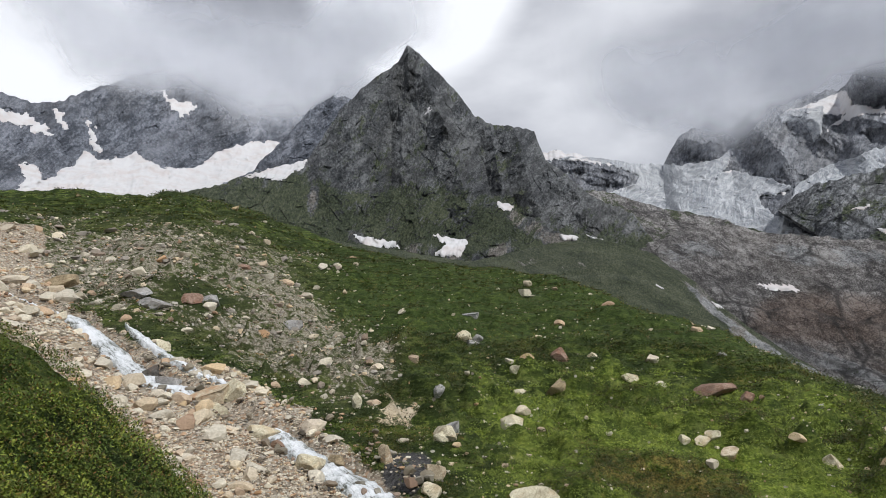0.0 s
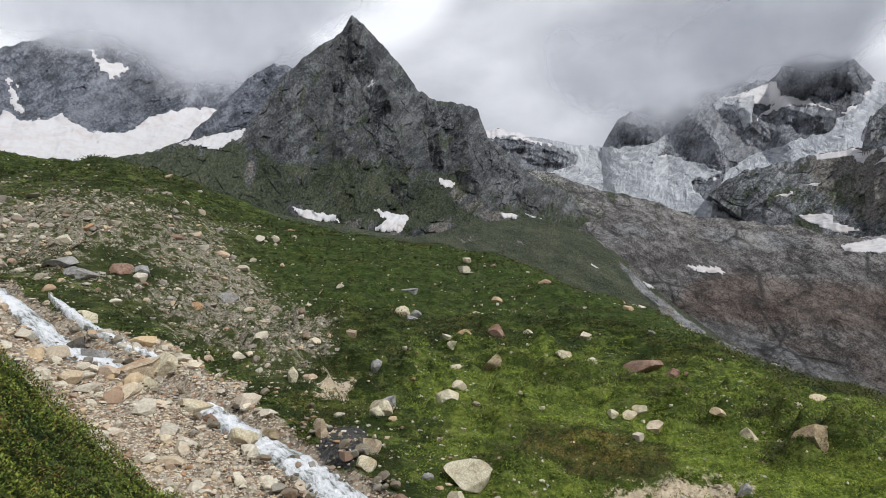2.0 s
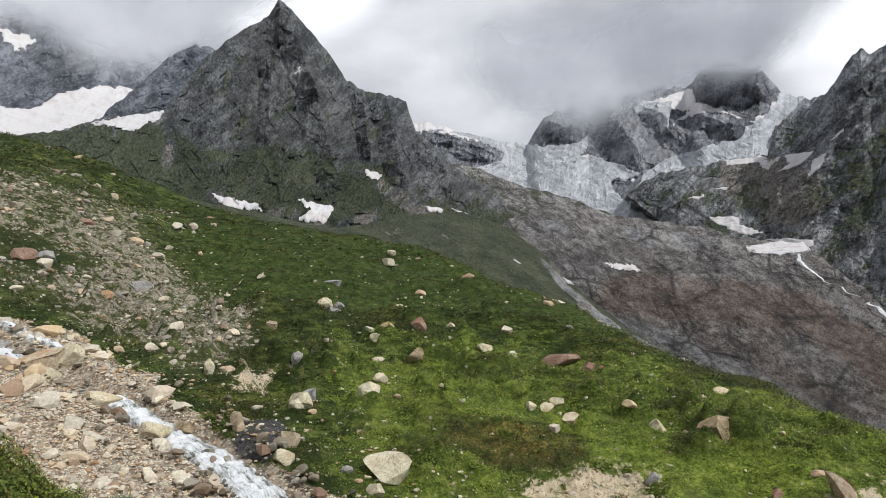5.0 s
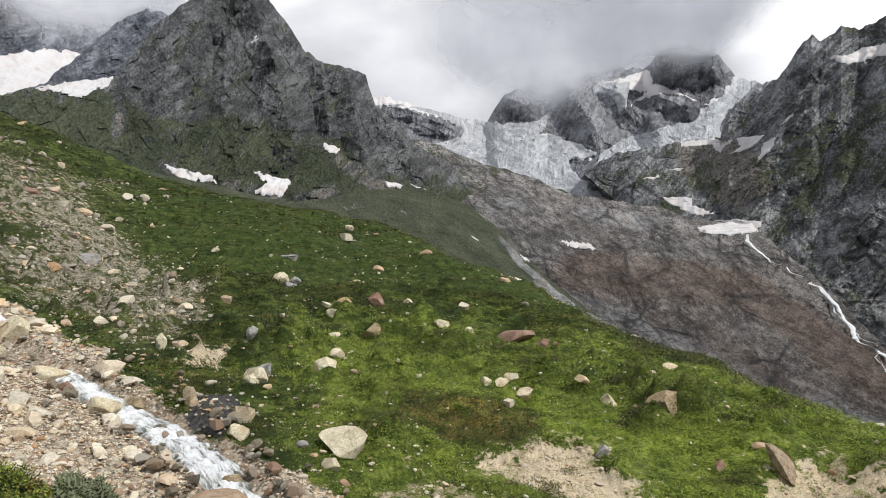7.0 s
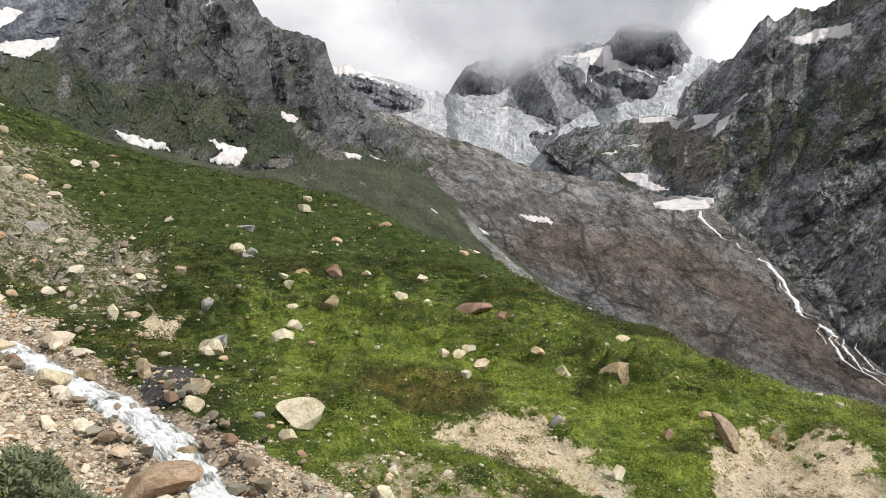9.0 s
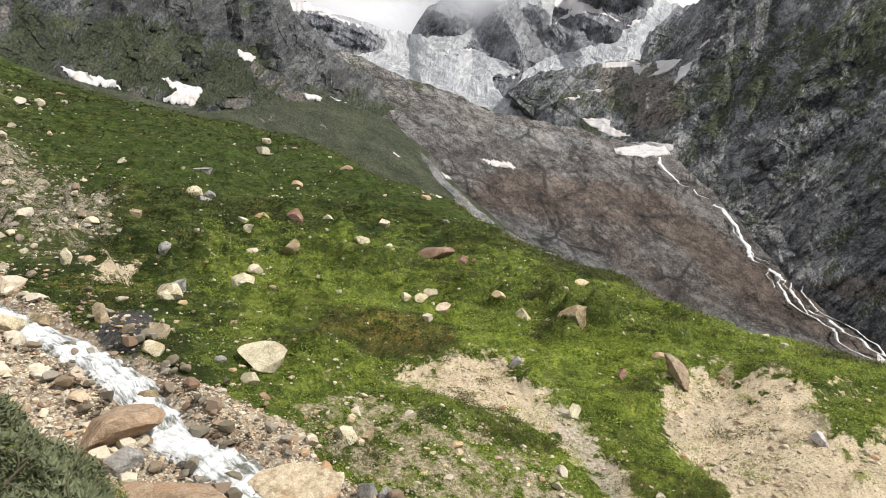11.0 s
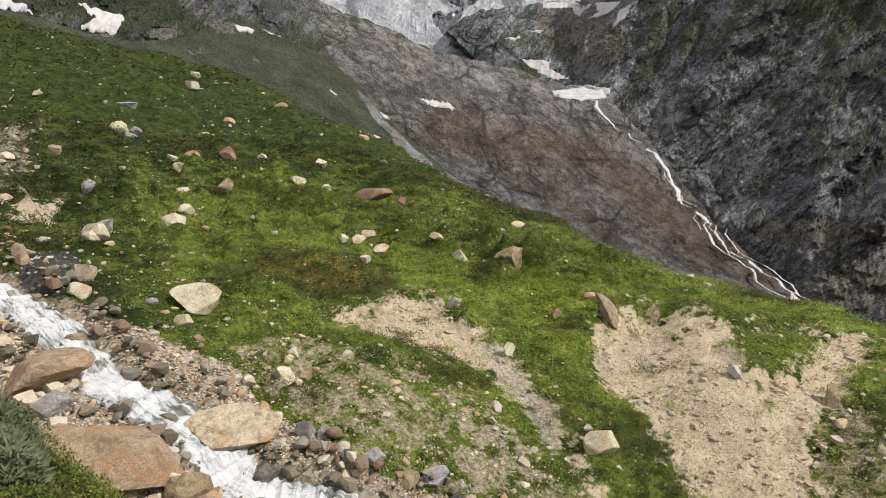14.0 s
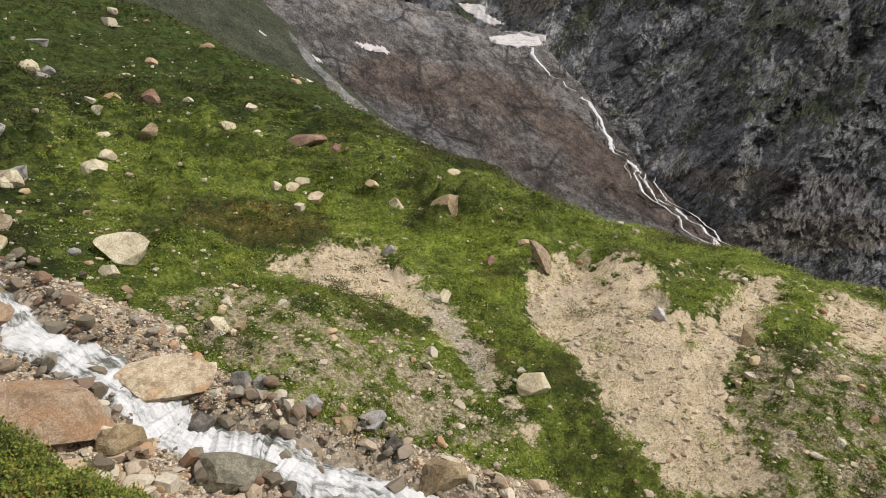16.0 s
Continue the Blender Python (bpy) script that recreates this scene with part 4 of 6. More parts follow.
WALL = Massif("mountain_wall", [(26.9, 6.1, 1850), (27.4, 6.5, 1850), (28.6, 7.2, 1850), (30.5, 7.8, 1860), (34.3, 8.3, 1850), (37.4, 8.5, 1750), (38.0, 10.6, 1700), (39.2, 11.1, 1680), (40.2, 11.7, 1650), (42.0, 13.3, 1620), (42.7, 14.4, 1600), (43.7, 15.3, 1580), (44.2, 14.7, 1580), (45.1, 15.3, 1560), (45.6, 15.8, 1550), (46.7, 15.2, 1550), (47.4, 15.6, 1530), (48.3, 15.8, 1500), (53, 18, 1450), (60, 21, 1400), (70, 23, 1400), (84, 24, 1400)],
              [(26.9, 5.9, 1830), (28.2, 4.7, 1760), (29.2, 3.8, 1700), (31, 2.2, 1450), (34.1, 1.5, 1350), (39.6, 0.0, 1150), (44.7, -5.0, 950), (49.7, -11.0, 780), (56.2, -15, 640), (66, -17.5, 600), (84, -19, 600)], rock_wall,
              "towering grey cliff with turf ledges and pale glacier-worn slabs", rows_=230, step=0.1, crag=30, wave=130, rugged=0.8, grain=50, scree=wall_scree, pale=wall_pale, red=wall_red, bulge=1.12, turf=wall_turf, seed=2.2, lean=(-0.3, -0.2),
              ribs=[((63.7, 2.8), (57.4, -5.2), 1.3, -25), ((61.5, 6), (62.3, 2.0), 0.8, -18), ((66, 2), (60, -6), 2.0, 55), ((52, 12), (47, 2), 2.0, 45), ((44, 14), (40, 5), 1.6, 40), ((48, 14), (43.5, 4), 1.4, -35)])


def floor_turf(a, e_, f):
    return 0.30 * smooth(26, 16, a) - 0.55 + 0.3 * smooth(-4, -8, e_) * smooth(36, 30, a)


def floor_red(a, e_, f):
    line = np.interp(a, [20, 27, 34, 40, 47, 56], [-2.5, -1.5, -2.2, -3.6, -8.5, -12])
    return 0.55 * smooth(2.6, 0.6, np.abs(e_ - line)) * smooth(22, 27, a) + 0.25 * smooth(1.0, -2.0, e_ - line)


def floor_pale(a, e_, f):
    line = np.interp(a, [17, 22, 29, 34, 39, 42.7, 46, 58], [1.0, -2.4, -5.2, -7.5, -9.5, -11.1, -12.2, -14.5])
    return 0.95 * smooth(0.9, 0.25, np.abs(e_ - line)) + 0.5 * ellipses(a, e_, [(41.5, -3.6, 2.4, 1.3, -0.7), (29, 2.4, 5, 1.0, -0.1), (21, 3.5, 3, 1.0, 0)])


FLOOR = Massif("valley_slope", [(11, 0.5, 900), (14, 2.2, 950), (16.6, 3.6, 1020), (18.3, 4.3, 1150), (20.5, 4.9, 1350), (22, 5.0, 1500), (23.5, 4.9, 1600), (25.3, 4.3, 1600), (29.2, 3.5, 1500), (34.1, 2.5, 1350), (39.6, 1.2, 1150), (44.7, -3.6, 950), (49.7, -9.4, 780), (56.2, -13.6, 640), (62, -16, 600)],
               [(12, 0, 420), (17.4, -2, 420), (22.1, -6, 420), (29.9, -9.5, 400), (37.1, -12.5, 380), (46.2, -15, 370), (62, -19, 360)], rock_floor,
               "reddish and grey rock slabs and scree below a glacier", rows_=260, step=0.08, crag=12, wave=110, lying=1.0, sizes=(16, 8, 0, 2.0), grain=-28, bulge=1.0, turf=floor_turf, red=floor_red, pale=floor_pale, seed=6.6, spike=0.12, back=0.1)


UPPER = Massif("valley_head", [(6, 9.0, 1950), (12, 9.0, 1950), (14, 8.7, 1950), (16, 8.0, 1950), (18.3, 7.1, 1930), (21, 6.1, 1900), (23.5, 5.1, 1850), (25.5, 4.3, 1800), (27, 3.6, 1780)],
               [(6, 3, 1400), (18, 3, 1450), (27, 2, 1650)], rock_floor, "grey ice-worn rock beside the glacier tongue", rows_=110, step=0.1, crag=16, wave=110, bulge=1.0, seed=3.9, spike=0.12, back=0.05, lying=1.0, sizes=(16, 9, 0, 1.5), grain=-28)


def shoulder_scree(a, e_, f):
    return 0.5 * ellipses(a, e_, [(12.4, 2.7, 2.6, 0.6, -0.1), (7.0, 3.5, 2.0, 0.4, 0.05), (21.2, -0.6, 0.5, 1.1, -1.25), (23.4, -3.1, 0.6, 1.4, -1.05), (28.5, -5.2, 2.0, 0.35, -0.45)])


def shoulder_pale(a, e_, f):
    line = np.interp(a, [18, 20.5, 22.8, 25, 30], [2.0, 0.1, -2.5, -4.3, -7.6])
    return 0.85 * smooth(0.8, 0.2, np.abs(e_ - line)) * smooth(18.5, 20.5, a)


def shoulder_turf(a, e_, f):
    return 0.74 - 0.9 * shoulder_scree(a, e_, f) - 0.9 * shoulder_pale(a, e_, f) - 0.1 * smooth(22, 28, a)


SHOULDER = Massif("moraine_shoulder", [(-24, 8, 420), (-14, 6.8, 420), (-8.9, 6.0, 420), (-3.8, 5.0, 430), (2, 3.7, 440), (5.0, 3.9, 450), (8.6, 4.5, 460), (13.3, 4.9, 460), (17.2, 3.5, 430), (20.5, 1.0, 390), (22.8, -1.8, 350), (24.6, -3.6, 320), (26.8, -5.4, 290), (32, -9, 250)],
                  [(-24, 2, 220), (-8, 0, 220), (5, -3, 210), (15, -6, 190), (24, -9, 170), (32, -12, 160)], rock_shoulder, "green moraine shoulder with grey slabs", rows_=100, step=0.12, crag=3, wave=60, lying=1.0, sizes=(4, 2, 0, 0.5), grain=-25, scree=shoulder_scree, pale=shoulder_pale, bulge=0.9, turf=shoulder_turf, seed=9.4, spike=0.12, back=0.25)

# ---- snow and ice ----
SNOW = "dirty white summer snow patch on rock"
LEFT.patch("snowfield", [(-36, 9), (-32.4, 9.9), (-28.3, 12.2), (-27.7, 13.2), (-26.6, 12.4), (-24.2, 13.2), (-22.6, 12.2), (-20.0, 12.0), (-17.8, 13.6), (-14.7, 14.4), (-11, 14.1), (-11, 9), (-20, 9)], snow, "dirty white snowfield below rock walls", "snow", 3)
for outline in ([(-36, 15.8), (-33.1, 15.6), (-31.6, 15.6), (-30.3, 14.7), (-29.4, 13.9), (-31.0, 14.3), (-32.5, 14.7), (-36, 14.6)], [(-30.1, 16.1), (-29.2, 15.8), (-28.7, 14.4), (-29.6, 15.1)], [(-22.3, 18.0), (-20.8, 17.2), (-19.5, 17.1), (-20.2, 16.0), (-21.7, 16.5)],
                [(-31.9, 12.1), (-31.0, 12.0), (-30.1, 10.4), (-32.4, 9.9), (-31.7, 10.7)], [(-27.5, 15.5), (-26.9, 14.5), (-26.6, 13.0), (-27.2, 13.0), (-27.4, 14.5)]):
    LEFT.patch("snow_patch", outline, snow, SNOW, "snow", 3, 0.35, 1.8)
for outline in ([(-7.5, 6.6), (-3.7, 5.8), (-3.3, 5.2), (-6.1, 5.4)], [(-0.8, 6.3), (0.6, 6.1), (2.5, 5.5), (1.7, 4.2), (-0.7, 4.5), (0.6, 5.3)], [(5.0, 8.7), (6.4, 8.3), (6.2, 7.8), (5.3, 8.1)],
                [(-16.3, 11.4), (-14.3, 12.1), (-10.8, 13.0), (-11.1, 12.3), (-13.0, 11.1), (-14.1, 11.3)], [(-0.9, 16.3), (-0.1, 17.1), (-0.2, 16.3)]):
    PYRAMID.patch("snow_patch", outline, snow, SNOW, "snow", 1.2, 0.2, 2.4)
for outline in ([(10.1, 5.6), (11.7, 5.3), (11.5, 5.0), (10.3, 5.1)], [(12.2, 5.5), (14.4, 4.5), (13.3, 4.6)]):
    PYRAMID.patch("snow_patch", outline, snow, SNOW, "snow", 5, 0.08)
for outline in ([(33.0, 4.0), (35.3, 4.0), (35.3, 3.3), (37.0, 2.7), (35.9, 2.5), (34.3, 3.1)], [(35.7, 1.9), (38.0, 2.2), (40.4, 2.0), (40.4, 1.5), (38.0, 1.2), (35.9, 1.5)], [(38.6, 8.4), (40.6, 8.6), (39.6, 7.6), (38.1, 7.2), (38.8, 7.7)], [(34.3, 8.4), (36.8, 8.5), (37.6, 8.3), (36.4, 8.0), (34.5, 8.0)], [(36.8, 8.1), (38.4, 8.3), (37.4, 7.4), (37.0, 7.6)], [(41.2, 8.9), (42.5, 10.1), (42.4, 9.6)],
                [(40.4, 7.9), (41.4, 8.4), (41.0, 7.4), (40.0, 6.4)], [(44.4, 13.8), (46.0, 13.7), (47.0, 14.0), (49.3, 14.2), (49.3, 13.4), (46.0, 13.0)], [(33.4, 6.2), (34.8, 6.4), (34.6, 6.1)], [(31.5, 5.6), (33, 5.9), (32.4, 5.4)]):
    WALL.patch("snow_patch", outline, snow, SNOW, "snow", 0.8, 0.12, 2.4)
for outline in ([(24.6, 0.7), (27.2, 0.4), (28.3, -0.4), (25.8, 0.0)], [(35.7, 1.6), (38.0, 2.0), (40.4, 1.8), (40.4, 1.2), (38.0, 0.9), (35.9, 1.2)], [(55.3, -12.6), (57.5, -13.0), (57.5, -13.8), (55.3, -13.8)]):
    FLOOR.patch("snow_patch", outline, snow, SNOW, "snow", 1.5, 0.06, 2.0)
for outline in ([(17.5, 1.0), (18.4, 0.5), (17.7, 0.7)], [(21.4, -0.5), (22.7, -1.3), (22.0, -1.2)], [(23.3, -1.8), (24.9, -2.5), (23.9, -2.5)]):
    SHOULDER.patch("snow_patch", outline, snow, SNOW, "snow", 3, 0.06)
ICE = "crevassed grey-white glacier ice flowing between rocks"
# the upper basin, its tongue, and the hanging glaciers beside it
RIGHT.patch("glacier", [(4, 11.5), (9.6, 11.5), (11.1, 12.0), (14.0, 11.25), (15.4, 10.6), (16.9, 9.8), (16.6, 9.2), (14.0, 8.6), (14.9, 8.3), (16.4, 7.6), (17.5, 6.0), (25.3, 2.0), (30, 2.0), (29.4, 3.5), (27.6, 4.9), (25.8, 6.5), (25.6, 7.1), (27.4, 7.2), (28.0, 7.8), (25.3, 8.9), (24.4, 9.3), (23.2, 9.4), (23.7, 9.8), (24.2, 11.2), (23.0, 10.4), (20.2, 10.3), (18.8, 10.6), (17.3, 10.8), (14.0, 11.8), (4, 11.5)], ice, ICE, "glacier", 6, 0.16, 1.6, 1.0, 3.0, -28)
RIGHT.patch("glacier", [(40.6, 13.0), (38.0, 10.4), (37.2, 8.9), (40, 8), (40, 5), (27, 5), (28.1, 7.6), (29.9, 8.75), (31.7, 9.15), (33.8, 9.65), (35.4, 9.9), (36.0, 10.7), (37.5, 11.6), (38.3, 12.9)], ice, ICE, "glacier", 6, 0.16, 1.6, 1.0, 3.0, 38)
RIGHT.patch("glacier", [(27.6, 13.3), (30.6, 13.3), (30.3, 11.1), (29.7, 10.7), (29.2, 12.2), (27.6, 12.6)], ice, ICE, "glacier", 5, 0.14, 1.6, 1.0, 2.6, 70)
for outline in ([(22.3, 8.6), (22.6, 9.5), (24.2, 9.4), (25.8, 8.5), (27.9, 7.8), (27.2, 7.2), (25.3, 7.7), (23.5, 7.9)], [(18.8, 10.6), (20.0, 10.3), (23.0, 10.3), (24.2, 11.3), (23.6, 9.8), (22.0, 9.7), (19.5, 9.8), (17.4, 10.4)], [(4, 12), (10.6, 12.8), (13.4, 11.8), (18.5, 10.6), (18.2, 10.2), (15.8, 10.7), (13.5, 11.2), (10.6, 11.9), (4, 11)],
                [(27.6, 13.4), (29.9, 13.6), (32.2, 14.2), (32.2, 13.1), (34.3, 12.3), (36.0, 11.3), (34.7, 11.8), (32.8, 12.2), (30.6, 11.4), (31.8, 12.4), (30.0, 12.9)], [(36.2, 11.2), (37.6, 11.8), (38.4, 13.1), (40.6, 13), (38.6, 11.0), (37.8, 10.4)]):
    RIGHT.patch("snowfield", outline, snow, "smooth dirty snow above the glacier's ice", "snow", 3, 0.22, 2.0, 0.9)

# ---- clouds on the peaks ----
def cloud_mat():
    k = Mat("cloud", 1.0, 0.0)
    t = k.t
    dif, tra = t.nodes.new("ShaderNodeBsdfDiffuse"), t.nodes.new("ShaderNodeBsdfTranslucent")
    dif.inputs[0].default_value = tra.inputs[0].default_value = (0.82, 0.83, 0.87, 1)
    both, clear, mixs = t.nodes.new("ShaderNodeMixShader"), t.nodes.new("ShaderNodeBsdfTransparent"), t.nodes.new("ShaderNodeMixShader")
    t.links.new(dif.outputs[0], both.inputs[1]); t.links.new(tra.outputs[0], both.inputs[2])
    n = k.noise(0.0022, 4, 0.5)
    a = k.math("MULTIPLY", k.attr("dens"), k.band(n, -0.4, 0.75))
    t.links.new(k.math("MINIMUM", a, 1.0), mixs.inputs[0])
    t.links.new(clear.outputs[0], mixs.inputs[1]); t.links.new(both.outputs[0], mixs.inputs[2])
    t.links.new(mixs.outputs[0], t.nodes["Material Output"].inputs[0])
    t.nodes.remove(k.b)
    return k.m


cloud_m = cloud_mat()


def cloud(az0, az1, base, d, seed):
    """A bank of cloud in three billowing sheets; base gives its lower edge as (bearing, elevation)."""
    top = 34.0
    verts, faces, dens, n0 = [], [], [], 0
    for lay in range(3):
        az = np.linspace(az0, az1, 110)
        el = np.linspace(min(b[1] for b in base) - 4, top, 70)
        A, E = np.meshgrid(az, el, indexing="ij")
        bil = fbm(A / 11 + seed, E / 8, lay * 3.1, 2)
        dd = d * (1 + 0.07 * lay) + 60 * bil
        v = place(A, E, dd)
        low = np.interp(A, [b[0] for b in base], [b[1] for b in base]) + 1.5 * fbm(A / 5 + seed, E / 4, 5.5 + lay, 3, 0.5)
        k = smooth(-1.4, 2.4, E - low) * smooth(az0, az0 + 9, A) * smooth(az1, az1 - 9, A) * smooth(9.5, 2.5, E - low)
        verts.append(v.reshape(-1, 3)); faces.append(grid_faces(*A.shape) + n0); dens.append(k.ravel() * 0.75)
        n0 += A.size
    ob = mesh_object("cloud", np.concatenate(verts), np.concatenate(faces), cloud_m)
    add_attr(ob, "dens", np.concatenate(dens))
    ob.visible_shadow = False
    return tagged(ob, "grey cloud bank wrapped round the peaks", "cloud", kind="structure")


cloud(-36, 3, [(-36, 22), (-31, 20.5), (-27, 18.8), (-23, 17.8), (-19, 17.6), (-15, 15.9), (-11, 16.6), (-8, 19), (-3, 21), (3, 23)], 2300, 1.5)
cloud(10, 46, [(10, 17), (15, 14.5), (18.5, 12.6), (21, 12.6), (24, 11.9), (27, 13.6), (31, 14.8), (34, 14.6), (36.5, 14.4), (38.5, 16), (41, 17.5), (46, 20)], 2500, 7.2)


# ---- waterfall ----
def foam_mat():
    """Rushing water: white foam drawn out along the flow, with grey-green water between."""
    k = Mat("white_water", 0.3, 0.5)
    g = k.t.nodes.new("ShaderNodeAttribute")
    g.attribute_name = "flow"
    k.co = g.outputs["Vector"]
    n = k.noise(1.1, 6, 0.65, (0.5, 1.6, 1), 1.2)
    f = k.noise(5.0, 6, 0.72, (0.45, 1.3, 1), 0.8)
    v = k.math("ADD", k.math("MULTIPLY", n, 0.6), k.math("MULTIPLY", f, 0.4))
    v = k.math("ADD", v, k.math("MULTIPLY", k.attr("rush"), 0.3))
    col = k.ramp(v, (0.50, (0.10, 0.105, 0.085)), (0.72, (0.80, 0.81, 0.82)), (0.56, (0.30, 0.31, 0.29)), (0.62, (0.60, 0.62, 0.625)))
    return k.done(col, k.bump(k.math("ADD", k.math("MULTIPLY", n, 0.5), f), 0.8, 0.12))


foam = foam_mat()


def fall_ribbon(line, widths, lift):
    pts = np.array(line, float)
    s = np.linspace(0, len(pts) - 1, 160)
    az = np.interp(s, np.arange(len(pts)), pts[:, 0]) + 0.35 * fbm(s * 1.3, 3.3, 1.0, 4)
    el = np.interp(s, np.arange(len(pts)), pts[:, 1])
    w = np.interp(s, np.linspace(0, len(pts) - 1, len(widths)), widths) * (1 + 0.6 * fbm(s * 1.7, 0.4, 8.0, 3))
    far = np.array([min(FLOOR.reach(a, e_), WALL.reach(a, e_)) for a, e_ in zip(az, el)])
    far = np.minimum(far, 1300) - lift
    far = np.array([far[max(0, i - 12):i + 13].min() for i in range(len(far))])
    far = np.convolve(np.pad(far, 8, mode="edge"), np.ones(17) / 17, "valid")
    u = np.linspace(-1, 1, 7)
    v = place(az[:, None] + w[:, None] * u, el[:, None] + 0.06 * u * 0, far[:, None] - 2.5 * (1 - u ** 2))
    flow = np.stack(np.broadcast_arrays(s[:, None] * 6, u * 2.2, pts[0, 0]), -1)
    return v.reshape(-1, 3), grid_faces(len(s), 7), flow


def waterfall(line, widths, lift=9.0):
    v, f, flow = fall_ribbon(line, widths, lift)
    ob = mesh_object("waterfall", v, f, foam)
    add_vector(ob, "flow", flow)
    add_attr(ob, "rush", np.full(len(v), 0.62))
    return tagged(ob, "white waterfall running down grey rock slabs", "waterfall", kind="structure")


waterfall([(39.3, 1.0), (39.9, -0.2), (40.8, -1.1), (41.8, -1.5), (43.0, -2.2)], [0.10, 0.16, 0.12, 0.10])
waterfall([(43.6, -2.6), (44.1, -2.9), (45.4, -4.6), (46.2, -6.4), (47.2, -7.1), (48.1, -7.6), (49.0, -8.2)], [0.10, 0.18, 0.22, 0.20, 0.28])
waterfall([(45.0, -4.1), (45.9, -5.6), (46.6, -6.5), (47.6, -7.0)], [0.05, 0.10, 0.08])
for k, (a_top, e_top, a_foot, e_foot) in enumerate([(47.8, -7.6, 48.2, -8.8), (48.6, -8.0, 49.3, -9.9), (49.0, -8.2, 49.6, -9.4), (49.4, -8.3, 50.6, -10.6), (50.2, -8.5, 51.2, -10.3)]):
    waterfall([(a_top, e_top), (a_top * 0.6 + a_foot * 0.4, e_top * 0.5 + e_foot * 0.5), (a_foot, e_foot)], [0.04, 0.06 + 0.05 * (k % 2), 0.08 + 0.06 * (k % 3 == 1)])
waterfall([(49.0, -9.3), (50.2, -10.4), (51.4, -10.9), (52.4, -11.6), (53.4, -12.7), (55.1, -13.2)], [0.10, 0.2, 0.14, 0.16, 0.12])
waterfall([(50.6, -10.2), (51.9, -10.7), (53.0, -11.5), (54.2, -12.0), (55.5, -12.8)], [0.12, 0.2, 0.16, 0.22])
waterfall([(51.2, -10.1), (52.8, -10.8), (54.0, -11.4), (55.4, -12.5), (56.5, -13.1)], [0.05, 0.10, 0.12, 0.14])


# ---- stones ----
def ico(sub):
    bm = bmesh.new()
    bmesh.ops.create_icosphere(bm, subdivisions=sub, radius=1.0)
    v = np.array([q.co[:] for q in bm.verts])
    f = np.array([[q.index for q in p.verts] for p in bm.faces])
    bm.free()
    return v, f


def stone_shape(sub, seed, cuts=9, rough=0.10):
    """A broken block: a ball cut flat by planes, its edges chipped; its size is 1 in each direction."""
    rng = np.random.default_rng(seed)
    v, f = ico(sub)
    v = np.sign(v) * np.abs(v) ** 0.85
    v = v * (1 + 0.14 * fbm(v[:, 0] * 1.3 + seed, v[:, 1] * 1.3, v[:, 2] * 1.3, 2)[:, None])
    for _ in range(cuts + 4):
        n = rng.normal(size=3)
        n /= np.linalg.norm(n)
        d = v @ n
        lim = rng.uniform(0.36, 0.76)
        v = v - np.maximum(d - lim, 0)[:, None] * n * 0.965
    v = v + 0.6 * rough * ridged(v[:, 0] * 2.2 + seed, v[:, 1] * 2.2, v[:, 2] * 4.0, 5, 0.6)[:, None] * v
    lo, hi = v.min(0), v.max(0)
    return (v - (lo + hi) / 2) / (hi - lo), f


def stone_mat(name, dark, mid, light, stain, amount=0.4, lichen=0.0, rough=0.88):
    k = Mat(name, rough, 0.3)
    k.co = k.t.nodes.new("ShaderNodeNewGeometry").outputs["Position"]
    a = k.noise(1.6, 6, 0.65, dist=0.5)
    b = k.noise(7.0, 7, 0.7)
    t = k.math("ADD", k.math("MULTIPLY", a, 0.5), k.math("MULTIPLY", b, 0.5))
    col = k.ramp(t, (0.40, dark), (0.60, light), (0.48, mid))
    col = k.mix(k.band(k.noise(0.9, 5, 0.6, (1, 1, 1.4), 0.7), 0.5, 0.66, 0, amount), col, stain)
    if lichen:
        col = k.mix(k.band(k.noise(4.0, 6, 0.7), 0.58, 0.68, 0, lichen), col, (0.42, 0.42, 0.12))
    col = k.mix(k.math("MULTIPLY", k.rand(), 0.25), col, mid)
    cr = k.math("ABSOLUTE", k.math("SUBTRACT", k.noise(2.5, 4, 0.6, (0.6, 0.6, 1.8), 0.8), 0.5))
    grit = k.noise(26.0, 5, 0.7)
    col = k.mix(k.band(grit, 0.42, 0.56, 0.55, 0.0), col, dark)
    col = k.mix(k.band(k.voronoi(1.6, "DISTANCE_TO_EDGE"), 0.0, 0.03, 0.45, 0.0), col, dark)
    h = k.math("ADD", k.math("ADD", t, k.math("MULTIPLY", grit, 0.3)), k.math("MULTIPLY", k.math("MINIMUM", cr, 0.02), 1.2))
    return k.done(col, k.bump(h, 0.7, 0.07))


